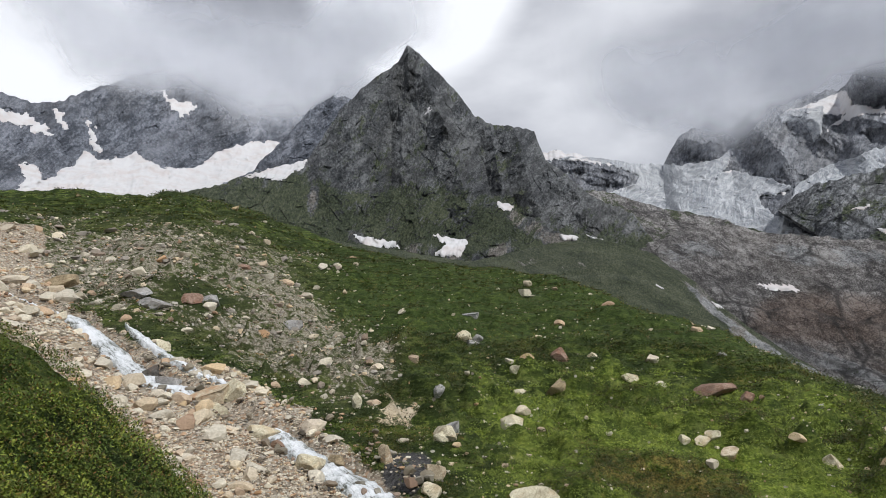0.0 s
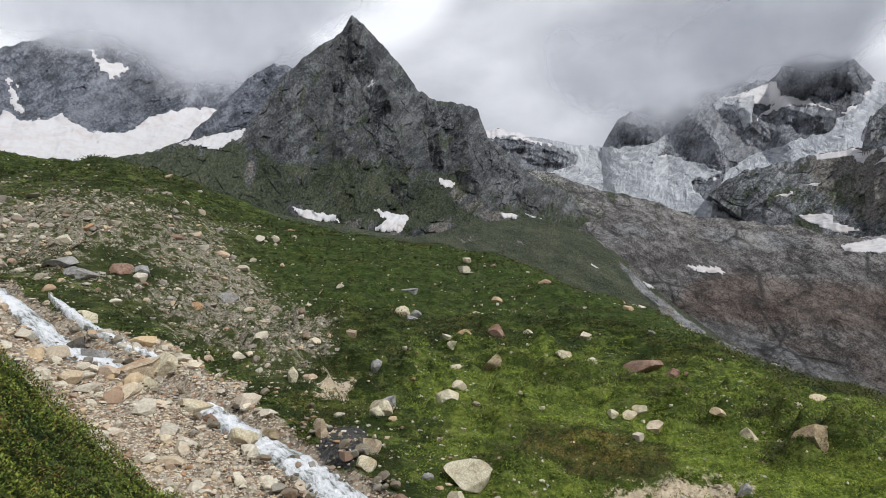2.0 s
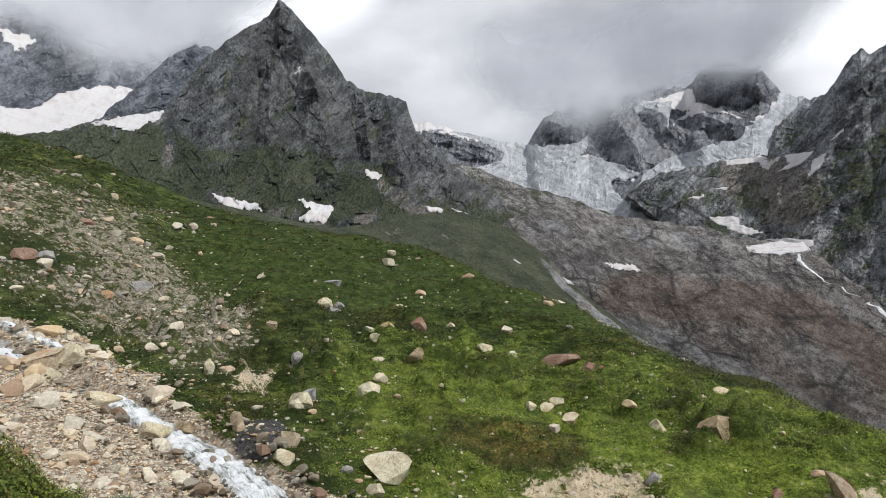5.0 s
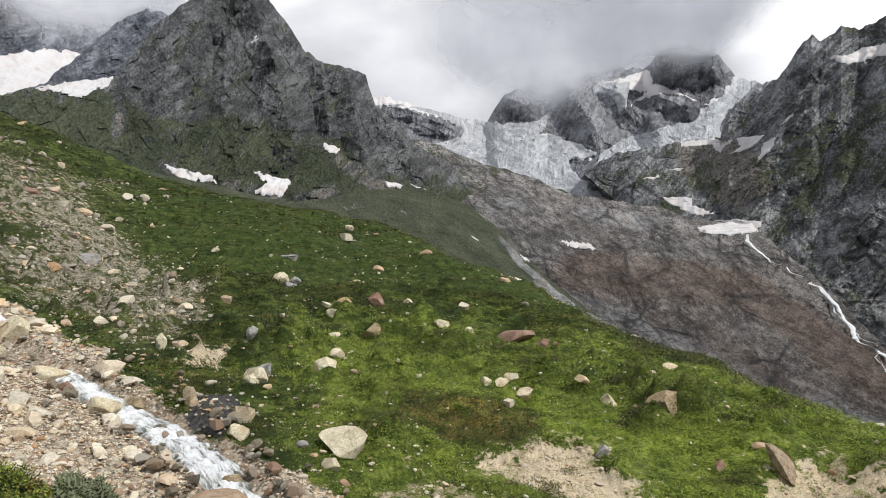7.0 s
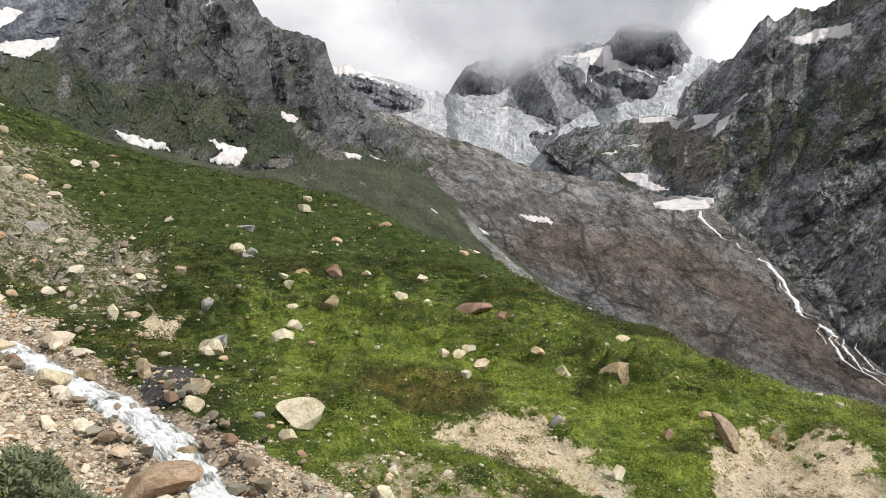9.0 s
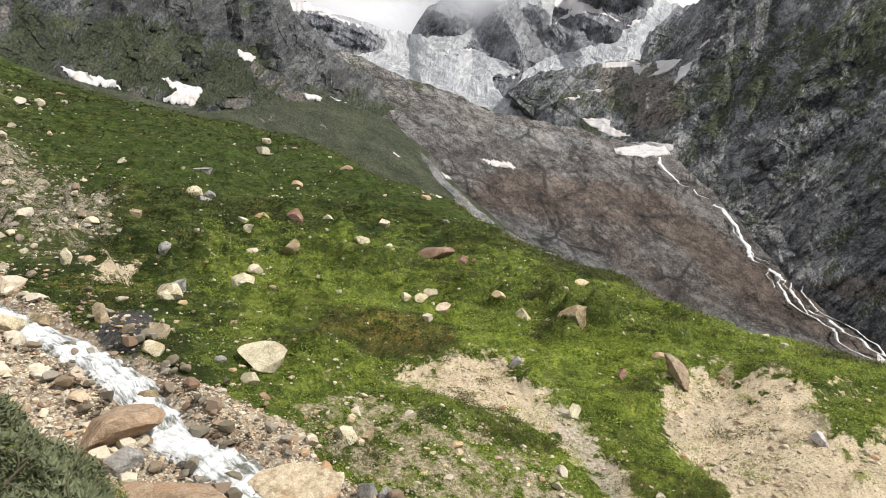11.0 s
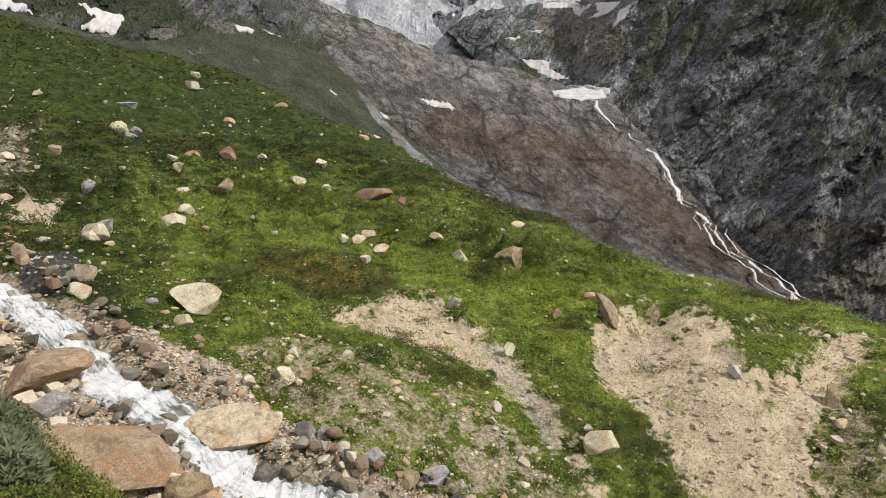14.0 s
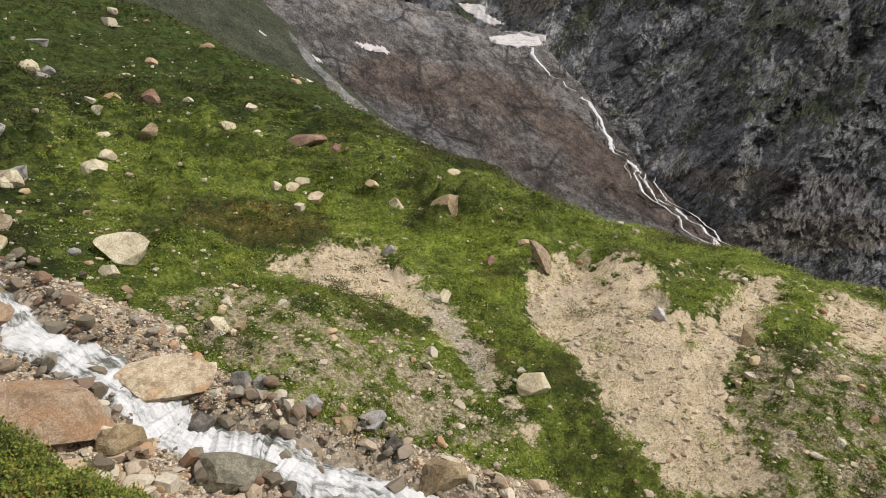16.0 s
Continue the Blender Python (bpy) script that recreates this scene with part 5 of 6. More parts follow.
TONES = {
    "tan": (stone_mat("stone_tan", (0.17, 0.115, 0.07), (0.36, 0.26, 0.175), (0.52, 0.41, 0.30), (0.40, 0.20, 0.085), 0.75, 0.2), "broad tan granite slab stained rusty orange"),
    "cream": (stone_mat("stone_cream", (0.30, 0.255, 0.170), (0.60, 0.54, 0.387), (0.76, 0.71, 0.527), (0.52, 0.34, 0.162), 0.5), "pale cream block of granite"),
    "orange": (stone_mat("stone_orange", (0.26, 0.20, 0.13), (0.52, 0.43, 0.30), (0.70, 0.62, 0.47), (0.46, 0.235, 0.10), 0.8), "orange-stained block of pale granite"),
    "brown": (stone_mat("stone_brown", (0.15, 0.115, 0.068), (0.33, 0.255, 0.153), (0.52, 0.43, 0.276), (0.30, 0.18, 0.085)), "weathered brown granite boulder"),
    "grey": (stone_mat("stone_grey", (0.14, 0.135, 0.13), (0.32, 0.31, 0.29), (0.52, 0.50, 0.47), (0.28, 0.22, 0.16)), "grey angular boulder among turf and gravel"),
    "red": (stone_mat("stone_red", (0.12, 0.07, 0.05), (0.27, 0.17, 0.12), (0.42, 0.31, 0.24), (0.26, 0.10, 0.05), 0.6), "rust-red weathered boulder"),
    "olive": (stone_mat("stone_olive", (0.07, 0.065, 0.045), (0.18, 0.165, 0.115), (0.36, 0.33, 0.26), (0.12, 0.11, 0.07), 0.5, rough=0.45), "wet olive-grey boulder in the torrent"),
    "dark": (stone_mat("stone_dark", (0.03, 0.028, 0.025), (0.085, 0.075, 0.06), (0.2, 0.18, 0.15), (0.13, 0.07, 0.04), 0.5, rough=0.4), "dark wet boulder beside the torrent"),
    "white": (stone_mat("stone_white", (0.35, 0.25, 0.25), (0.5, 0.5, 0.5), (0.78, 0.78, 0.78), (0.2, 0.2, 0.2), 0.7), "white quartz block on the bank"),
    "slab": (stone_mat("stone_slab", (0.13, 0.095, 0.065), (0.34, 0.26, 0.18), (0.55, 0.46, 0.34), (0.40, 0.22, 0.10), 0.6), "tilted brown rock slab at the turf's edge"),
}
# x, y, width, height, tone
BY_TORRENT = [
    (3.0, 25.4, 1.62, 1.70, 'cream', (1.5, 0.15, 0.5)), (3.0, 18.9, 2.75, 2.00, 'orange', (0.25, 0.36, -0.45)), (-0.2, 17.0, 3.50, 2.00, 'tan', (0.15, 0.22, 0.35)), (1.6, 16.2, 1.27, 1.11, 'brown'),
    (4.0, 15.3, 2.50, 1.37, 'olive'), (10.0, 14.4, 1.71, 1.26, 'brown'), (3.7, 17.7, 1.05, 0.88, 'dark'), (5.3, 18.8, 0.70, 0.77, 'grey'), (5.8, 18.6, 0.55, 0.55, 'grey'),
    (5.3, 21.7, 0.81, 0.65, 'cream'), (6.1, 21.8, 0.51, 0.49, 'brown'), (14.9, 16.3, 1.20, 1.04, 'cream'), (15.1, 22.7, 0.63, 0.73, 'cream'), (18.7, 24.5, 0.59, 0.54, 'red'),
    (14.4, 26.6, 0.63, 0.58, 'grey'), (22.4, 17.3, 0.62, 0.66, 'white'), (25.0, 14.7, 0.88, 1.03, 'brown'), (19.3, 29.0, 1.85, 1.25, 'brown'), (17.5, 31.7, 0.93, 0.62, 'cream'),
]
ON_MEADOW = [
    (13.4, 33.1, 1.10, 0.67, 'orange'), (13.9, 36.2, 0.93, 0.60, 'cream'), (13.2, 36.1, 0.98, 0.66, 'cream'), (12.2, 35.8, 0.64, 0.64, 'cream'), (16.9, 43.2, 2.89, 1.33, 'red'),
    (18.2, 41.6, 1.07, 0.84, 'red'), (21.2, 39.9, 1.76, 0.61, 'grey'), (3.1, 34.2, 1.34, 1.17, 'cream'), (7.0, 43.1, 1.84, 1.10, 'brown'), (-0.0, 33.5, 1.02, 0.63, 'grey'),
    (-0.2, 30.7, 1.15, 0.89, 'cream'), (1.6, 57.4, 1.44, 1.15, 'cream'), (2.4, 57.0, 1.72, 1.05, 'grey'), (8.6, 51.4, 1.40, 1.31, 'red'), (11.1, 51.4, 0.88, 0.62, 'cream'),
    (4.9, 48.1, 1.06, 0.65, 'cream'), (12.2, 45.8, 1.36, 0.60, 'cream'), (20.6, 51.0, 1.20, 0.46, 'grey'), (2.7, 70.5, 1.89, 0.71, 'grey'), (2.4, 24.1, 0.68, 0.55, 'cream'),
]
BY_UPPER_TORRENT = [
    (1.5, 25.6, 0.49, 0.36, 'grey'), (-19.9, 46.7, 2.54, 1.27, 'grey'), (-21.6, 47.7, 2.41, 0.96, 'grey'), (-17.8, 51.9, 2.02, 1.47, 'grey'), (-18.7, 50.1, 1.88, 0.98, 'red'),
    (-12.8, 57.2, 2.16, 1.18, 'grey'), (-16.9, 40.7, 1.18, 0.88, 'cream'), (-12.2, 34.4, 1.91, 1.54, 'orange'), (-11.3, 33.4, 1.37, 0.83, 'cream'), (-11.0, 35.1, 1.48, 1.36, 'cream'),
    (-8.4, 30.5, 1.71, 0.91, 'cream'), (-5.7, 27.6, 1.45, 1.21, 'cream'), (-4.7, 35.6, 0.61, 1.09, 'cream'), (-2.6, 28.2, 0.63, 1.02, 'orange'), (-0.2, 33.2, 0.73, 0.56, 'cream'),
    (-0.4, 30.6, 0.84, 0.68, 'cream'), (-0.6, 27.1, 0.98, 0.98, 'orange'), (-0.8, 25.7, 0.84, 0.58, 'cream'), (-0.4, 37.7, 0.77, 0.83, 'grey'), (-29.3, 52.3, 2.71, 1.60, 'brown'),
]
IN_BED = [
    (-1.7, 20.9, 2.82, 1.50, 'tan'), (-1.5, 19.8, 1.30, 0.83, 'grey'), (-0.9, 23.4, 0.83, 0.70, 'brown'), (0.1, 20.4, 0.56, 0.37, 'dark'), (-16.3, 37.7, 1.24, 1.03, 'dark'),
    (-14.8, 36.5, 1.32, 1.12, 'grey'), (-4.8, 28.6, 0.89, 0.64, 'brown'), (-19.9, 67.8, 1.77, 0.83, 'red'), (1.6, 58.2, 1.36, 1.17, 'cream'), (2.7, 57.7, 1.16, 0.87, 'grey'),
    (8.9, 15.7, 0.79, 0.72, 'dark'), (7.8, 16.5, 0.71, 0.46, 'brown'), (6.9, 17.3, 0.72, 0.54, 'grey'), (5.9, 17.2, 0.77, 0.46, 'cream'), (8.6, 16.5, 1.09, 0.44, 'grey'),
]
SHAPES = [stone_shape(4, 40 + i) for i in range(9)]
MESHES = {}


def boulder(i, x, y, w, h, tone, tilt=None):
    mat, label = TONES[tone]
    if (i % 9, tone) not in MESHES:
        v, f = SHAPES[i % 9]
        me = bpy.data.meshes.new("boulder")
        me.from_pydata(v.tolist(), [], f.tolist())
        me.materials.append(mat)
        MESHES[i % 9, tone] = me
    ob = new("boulder", MESHES[i % 9, tone])
    rng = random.Random(i)
    deep = w * rng.uniform(0.6, 0.85)
    turn = rng.uniform(-0.5, 0.5) + (math.pi if rng.random() < 0.5 else 0)
    z = float(min(ground_at(x, y), ground_at(x, y + 0.3 * deep)))
    h = h * (0.8 if w > 2 else 1.0)
    ob.scale = (w * 0.95, deep, h * 1.15)
    ob.rotation_euler = tilt or (0, rng.uniform(-0.15, 0.15), turn)
    ob.location = (x, y + 0.2 * deep, z + h * 0.18)
    size = "large " if w > 1.6 else "small " if w < 0.8 else "mid-sized "
    return tagged(ob, size + label, "boulder", "boulders of the meadow and torrent")


for i, row in enumerate(BY_TORRENT + ON_MEADOW + BY_UPPER_TORRENT + IN_BED):
    boulder(i, *row)
boulder(200, -2.4, 6.9, 0.36, 0.5, "cream")


def shard(x, y, w, h, lean):
    """A split slab on end: broad at its foot, drawn out to a point, leaning over the bank."""
    v, f = stone_shape(4, 77, 10, 0.07)
    up = v[:, 2] + 0.5
    v = v * np.stack([1.05 - 0.75 * up ** 1.4, 1.05 - 0.6 * up, np.ones(len(v))], 1)
    v[:, 0] -= 0.22 * up ** 1.5
    mat, label = TONES["slab"]
    me = bpy.data.meshes.new("rock_slab")
    me.from_pydata((v * np.array([w, 0.8 * w, h])).tolist(), [], f.tolist())
    me.materials.append(mat)
    ob = new("rock_slab", me)
    side = math.atan2(x, y)
    ob.matrix_world = Matrix.Translation((x, y, float(ground_at(x, y)) + 0.34 * h)) @ Matrix.Rotation(-lean, 4, (math.sin(side), math.cos(side), 0)) @ Matrix.Rotation(-side, 4, "Z")
    return tagged(ob, label, "boulder", "boulders of the meadow and torrent")


shard(20.9, 23.3, 1.15, 2.0, radians(24))


def spots(n, r0, r1, a0, a1, seed):
    """Random places, denser towards the standpoint so that they spread evenly in the camera's view."""
    rng = np.random.default_rng(seed)
    az = rng.uniform(a0, a1, n)
    r = np.exp(rng.uniform(math.log(r0), math.log(r1), n))
    x, y = r * np.sin(np.radians(az)), r * np.cos(np.radians(az))
    z, sd, sw, *_ = height(x, y)
    return rng, x, y, z, r, az, sd, zones(x, y, z, r, az)


def turns(rng, n):
    q = rng.normal(size=(n, 4))
    q /= np.linalg.norm(q, axis=1)[:, None]
    w, x, y, z = q.T
    return np.stack([1 - 2 * (y * y + z * z), 2 * (x * y - w * z), 2 * (x * z + w * y), 2 * (x * y + w * z), 1 - 2 * (x * x + z * z), 2 * (y * z - w * x),
                     2 * (x * z - w * y), 2 * (y * z + w * x), 1 - 2 * (x * x + y * y)], 1).reshape(n, 3, 3)


def strew(name, rng, pos, size, shapes, mat, label, category, flat=0.65):
    """Many stones in one mesh."""
    vs, fs, n0 = [], [], 0
    pick = rng.integers(0, len(shapes), len(pos))
    for k, (v, f) in enumerate(shapes):
        m = pick == k
        c = int(m.sum())
        if not c:
            continue
        sc = size[m][:, None] * rng.uniform(0.7, 1.3, (c, 3))
        p = np.einsum("nij,vj->nvi", turns(rng, c), v) * sc[:, None, :]
        p[:, :, 2] *= flat
        p += pos[m][:, None, :]
        vs.append(p.reshape(-1, 3))
        fs.append((f[None] + (np.arange(c) * len(v))[:, None, None]).reshape(-1, f.shape[1]) + n0)
        n0 += c * len(v)
    ob = mesh_object(name, np.concatenate(vs), np.concatenate(fs), mat, smooth_shade=False)
    return tagged(ob, label, category, kind="stuff")


def rubble_mat(name, stops, rough=0.88, by="island"):
    k = Mat(name, rough, 0.3)
    pick = k.island() if by == "island" else k.rand()
    n = len(stops)
    col = k.ramp(pick, *[(i / (n - 1), c) for i, c in enumerate(stops)][:1], *[(1.0, stops[-1])], *[(i / (n - 1), stops[i]) for i in range(1, n - 1)])
    b = k.noise(9.0, 6, 0.7)
    col = k.mix(k.band(b, 0.35, 0.65, 0.0, 0.55), col, k.mix(0.6, col, (0.12, 0.09, 0.06)))
    return k.done(col, k.bump(b, 0.5, 0.06))


RUBBLE = [(0.428, 0.379, 0.292), (0.714, 0.645, 0.499), (0.551, 0.502, 0.408), (0.775, 0.699, 0.542), (0.469, 0.276, 0.142), (0.632, 0.576, 0.464), (0.337, 0.212, 0.129), (0.745, 0.67, 0.516), (0.612, 0.453, 0.267), (0.52, 0.478, 0.391)]
rubble = rubble_mat("rubble", RUBBLE)
dull_rubble = rubble_mat("dull_rubble", [(0.22, 0.195, 0.16), (0.36, 0.325, 0.275), (0.28, 0.25, 0.215), (0.46, 0.42, 0.36), (0.26, 0.18, 0.12), (0.38, 0.345, 0.30)])
bank_rubble = rubble_mat("bank_rubble", [(0.34, 0.27, 0.185), (0.55, 0.47, 0.35), (0.42, 0.36, 0.28), (0.63, 0.55, 0.42), (0.40, 0.25, 0.14), (0.50, 0.42, 0.30)])
WET_TONES = [(0.06, 0.052, 0.04), (0.17, 0.145, 0.10), (0.24, 0.21, 0.15), (0.22, 0.13, 0.08), (0.36, 0.33, 0.27), (0.10, 0.09, 0.06)]
wet_rubble = rubble_mat("wet_rubble", WET_TONES, 0.4)
SMALL = [stone_shape(1, 70 + i, 6, 0.05) for i in range(8)]
MID = [stone_shape(2, 90 + i, 8, 0.06) for i in range(8)]

# gravel and cobbles of the torrent bed
rng, x, y, z, r, az, sd, zo = spots(80000, 14, 95, -42, 62, 11)
keep = (zo["gravel"] > 0) & (sd > 1.05)
size = np.minimum(0.062 * rng.pareto(2.1, len(x)) + 0.075, 0.75) * np.clip(r / 26, 0.75, 2.2)
pos = np.stack([x, y, z + size * 0.12], 1)
small = keep & (size < 0.3)
strew("gravel", rng, pos[small], size[small], SMALL, rubble, "pale grey, cream and rusty gravel of the torrent bed", "gravel")
rng_f, xf, yf, zf, rf, _, sdf, zof = spots(70000, 14, 34, -24, 62, 13)
few = (zof["gravel"] > 0) & (sdf > 0.95)
fine_ = rng_f.uniform(0.03, 0.085, len(xf)) * np.clip(rf / 20, 0.8, 1.5)
strew("fine_gravel", rng_f, np.stack([xf, yf, zf + fine_ * 0.15], 1)[few], fine_[few], SMALL, rubble, "fine pale gravel between the torrent's stones", "gravel")
# larger loose stones, one by one
big = np.flatnonzero(keep & (size >= 0.3))
def stone_meshes(mat):
    made = []
    for v, f in MID:
        me = bpy.data.meshes.new("stone")
        me.from_pydata(v.tolist(), [], f.tolist())
        me.materials.append(mat)
        made.append(me)
    return made


def lay(name, rng, pos, size, meshes, label, group):
    """Loose stones, one object each."""
    for k, (p_, s_) in enumerate(zip(pos, size)):
        ob = new(name, meshes[k % len(meshes)])
        s_ = float(s_)
        ob.scale = (s_ * rng.uniform(1.0, 1.4), s_ * rng.uniform(0.8, 1.1), s_ * rng.uniform(0.6, 0.9))
        ob.rotation_euler = (rng.uniform(-0.3, 0.3), rng.uniform(-0.3, 0.3), rng.uniform(0, 6.28))
        ob.location = p_
        tagged(ob, label, "stone", group)


near_first = big[np.argsort(r[big])]
lay("cobble", rng, pos[near_first[:280]], size[near_first[:280]], stone_meshes(rubble_mat("loose_stone", RUBBLE, by="object")), "loose angular stone in the torrent bed", "loose stones of the torrent bed")
rest = near_first[280:]
strew("cobbles", rng, pos[rest], size[rest], MID, rubble, "loose cobbles of the upper torrent bed", "cobbles")
# stones along the water, dark and wet
t_ = rng.uniform(0, 1, 1700) ** 0.7
k_ = t_ * (len(STREAM_XY) - 1)
wx_ = np.interp(k_, np.arange(len(STREAM_XY)), STREAM_XY[:, 0]) + rng.normal(0, 1.1, 1700)
wy_ = np.interp(k_, np.arange(len(STREAM_XY)), STREAM_XY[:, 1]) + rng.normal(0, 1.1, 1700)
off_ = seg_dist(wx_, wy_, STREAM_XY)[0]
free = (off_ > 0.95) | (rng.uniform(0, 1, 1700) < 0.32)
ws_ = np.minimum(0.09 * rng.pareto(2.0, 1700) + 0.11, 0.5)
wpos = np.stack([wx_, wy_, ground_at(wx_, wy_) + 0.20 + ws_ * 0.10], 1)[free]
ws_ = ws_[free]
order = np.argsort(-ws_ / np.hypot(wpos[:, 0], wpos[:, 1]))
lay("wet_stone", rng, wpos[order[:240]], ws_[order[:240]], stone_meshes(rubble_mat("wet_stone", WET_TONES, 0.4, by="object")), "dark wet stone washed by the torrent", "wet stones of the torrent")
strew("wet_stones", rng, wpos[order[240:]], ws_[order[240:]], MID, wet_rubble, "small dark wet stones in and along the torrent", "stones")
# stones in the scree, on the banks and in the turf
rng, x, y, z, r, az, sd, zo = spots(42000, 17, 130, -42, 74, 23)
clump = fbm(x / 6, y / 6, 4.4, 3)
chance = 0.03 + 0.14 * (clump > 0.3) + 0.42 * zo["scree"] + 0.30 * zo["stony"] + 0.85 * zo["soil"] + 0.28 * zo["wet"] + 0.18 * smooth(9, 5, sd)
keep = (rng.uniform(0, 1, len(x)) < chance) & (zo["gravel"] < 0.5) & (zo["spur"] < 0.5) & (zo["dark"] < 0.5)
size = np.minimum(0.06 * rng.pareto(2.0, len(x)) + 0.07, 0.6) * np.clip(r / 28, 0.7, 2.6) * (1 - 0.45 * zo["soil"])
mpos, msize = np.stack([x, y, z + size * 0.15], 1)[keep], size[keep]
order = np.argsort(-msize / r[keep])
lay("field_stone", rng, mpos[order[:260]] - np.array([0, 0, 0.04]), msize[order[:260]] * 0.82, stone_meshes(rubble_mat("meadow_stone", RUBBLE, by="object")), "pale angular stone lying in the turf", "pale stones of the meadow")
strew("scattered_stones", rng, mpos[order[260:]], msize[order[260:]], SMALL, rubble, "pale stones scattered over turf, scree and banks", "stones")

rng, x, y, z, r, az, sd, zo = spots(60000, 15, 40, 8, 74, 27)
lump = fbm(x / 2.5, y / 2.5, 8.4, 3, 0.6)
keep = (rng.uniform(0, 1, len(x)) < np.clip(0.35 + 0.6 * lump, 0.08, 1) * np.maximum(zo["soil"], 0.55 * zo["stony"])) & (zo["gravel"] < 0.5)
size = np.minimum(0.016 * rng.pareto(1.7, len(x)) + 0.03, 0.26) * np.clip(r / 24, 0.8, 1.4)
strew("bank_stones", rng, np.stack([x, y, z + size * 0.12], 1)[keep], size[keep], SMALL, bank_rubble, "beige and grey stones stuck in the bare bank", "stones")

rng, x, y, z, r, az, sd, zo = spots(62000, 36, 128, -38, 6, 29)
clump = fbm(x / 8, y / 8, 2.4, 4, 0.6)
keep = (rng.uniform(0, 1, len(x)) < zo["scree"] * np.clip(0.38 + 0.5 * clump, 0.05, 0.9) * (r / 128)) & (zo["gravel"] < 0.5) & (zo["dark"] < 0.5)
size = np.minimum(0.08 * rng.pareto(2.2, len(x)) + 0.09, 0.8) * np.clip(r / 60, 0.8, 1.6)
strew("rubble_stones", rng, np.stack([x, y, z + size * 0.12], 1)[keep], size[keep], SMALL, dull_rubble, "greyish beige stones strewn over poor turf", "stones")


# ---- torrent ----
def torrent(i0, i1, widths, shift=0.0, lift=0.34):
    n = int((i1 - i0) * 60)
    s = np.linspace(i0, i1, n)
    idx = np.arange(len(STREAM_XY))
    cx, cy = np.interp(s, idx, STREAM_XY[:, 0]), np.interp(s, idx, STREAM_XY[:, 1])
    ker = np.ones(37) / 37
    cx, cy = (np.convolve(np.pad(q, 18, mode="edge"), ker, "valid") for q in (cx, cy))
    tx, ty = np.gradient(cx), np.gradient(cy)
    ln = np.hypot(tx, ty)
    nx, ny = -ty / ln, tx / ln
    w = np.interp(s, np.linspace(i0, i1, len(widths)), widths) * (1 + 0.45 * fbm(s * 1.9, 0.5, 3.0, 3))
    w = w * smooth(i0, i0 + 0.3, s) * smooth(i1, i1 - 0.2, s)
    u = np.linspace(-1, 1, 31)
    X = cx[:, None] + nx[:, None] * (w[:, None] * u + shift) + 0.18 * fbm(s, 7.7, 1.0, 3)[:, None]
    Y = cy[:, None] + ny[:, None] * (w[:, None] * u + shift)
    zc = height(X[:, 15], Y[:, 15], False)[0]
    zc = np.convolve(np.pad(zc, 10, mode="edge"), np.ones(21) / 21, "valid")
    far = np.concatenate([[0], np.cumsum(np.hypot(np.diff(cx), np.diff(cy)))])
    across = w[:, None] * u
    froth = fbm(far[:, None] / 0.45, across / 0.32, 1.0, 4, 0.7)
    Z = zc[:, None] + lift + 0.06 * froth + 0.10 * fbm(s * 6, 2.0, 1.0, 3)[:, None] - 0.36 * np.abs(u) ** 4
    ob = mesh_object("torrent", np.stack([X, Y, Z], -1).reshape(-1, 3), grid_faces(n, 31), foam)
    add_vector(ob, "flow", np.stack(np.broadcast_arrays(far[:, None] * 1.3, across * 1.6, 0.2), -1))
    add_attr(ob, "rush", (0.52 + 0.3 * fbm(s * 2.5, 1.0, 1.0, 3))[:, None] + 0.35 * fbm(far[:, None] / 1.6, across / 0.7, 2.0, 4, 0.6) + 0.15 * froth - 0.35 * np.abs(u) ** 3)
    return tagged(ob, "foaming white mountain torrent", "stream", kind="structure")


torrent(0, 2.6, [0.25, 0.3, 0.2], lift=0.2)
torrent(2.7, 6.6, [0.7, 0.8, 0.9, 0.7])
torrent(3.4, 6.5, [0.3, 0.35, 0.3], shift=1.7, lift=0.3)
torrent(7.9, 22, [0.5, 0.7, 0.8, 0.85, 0.95, 1.15, 1.35, 1.1, 0.95, 0.85])


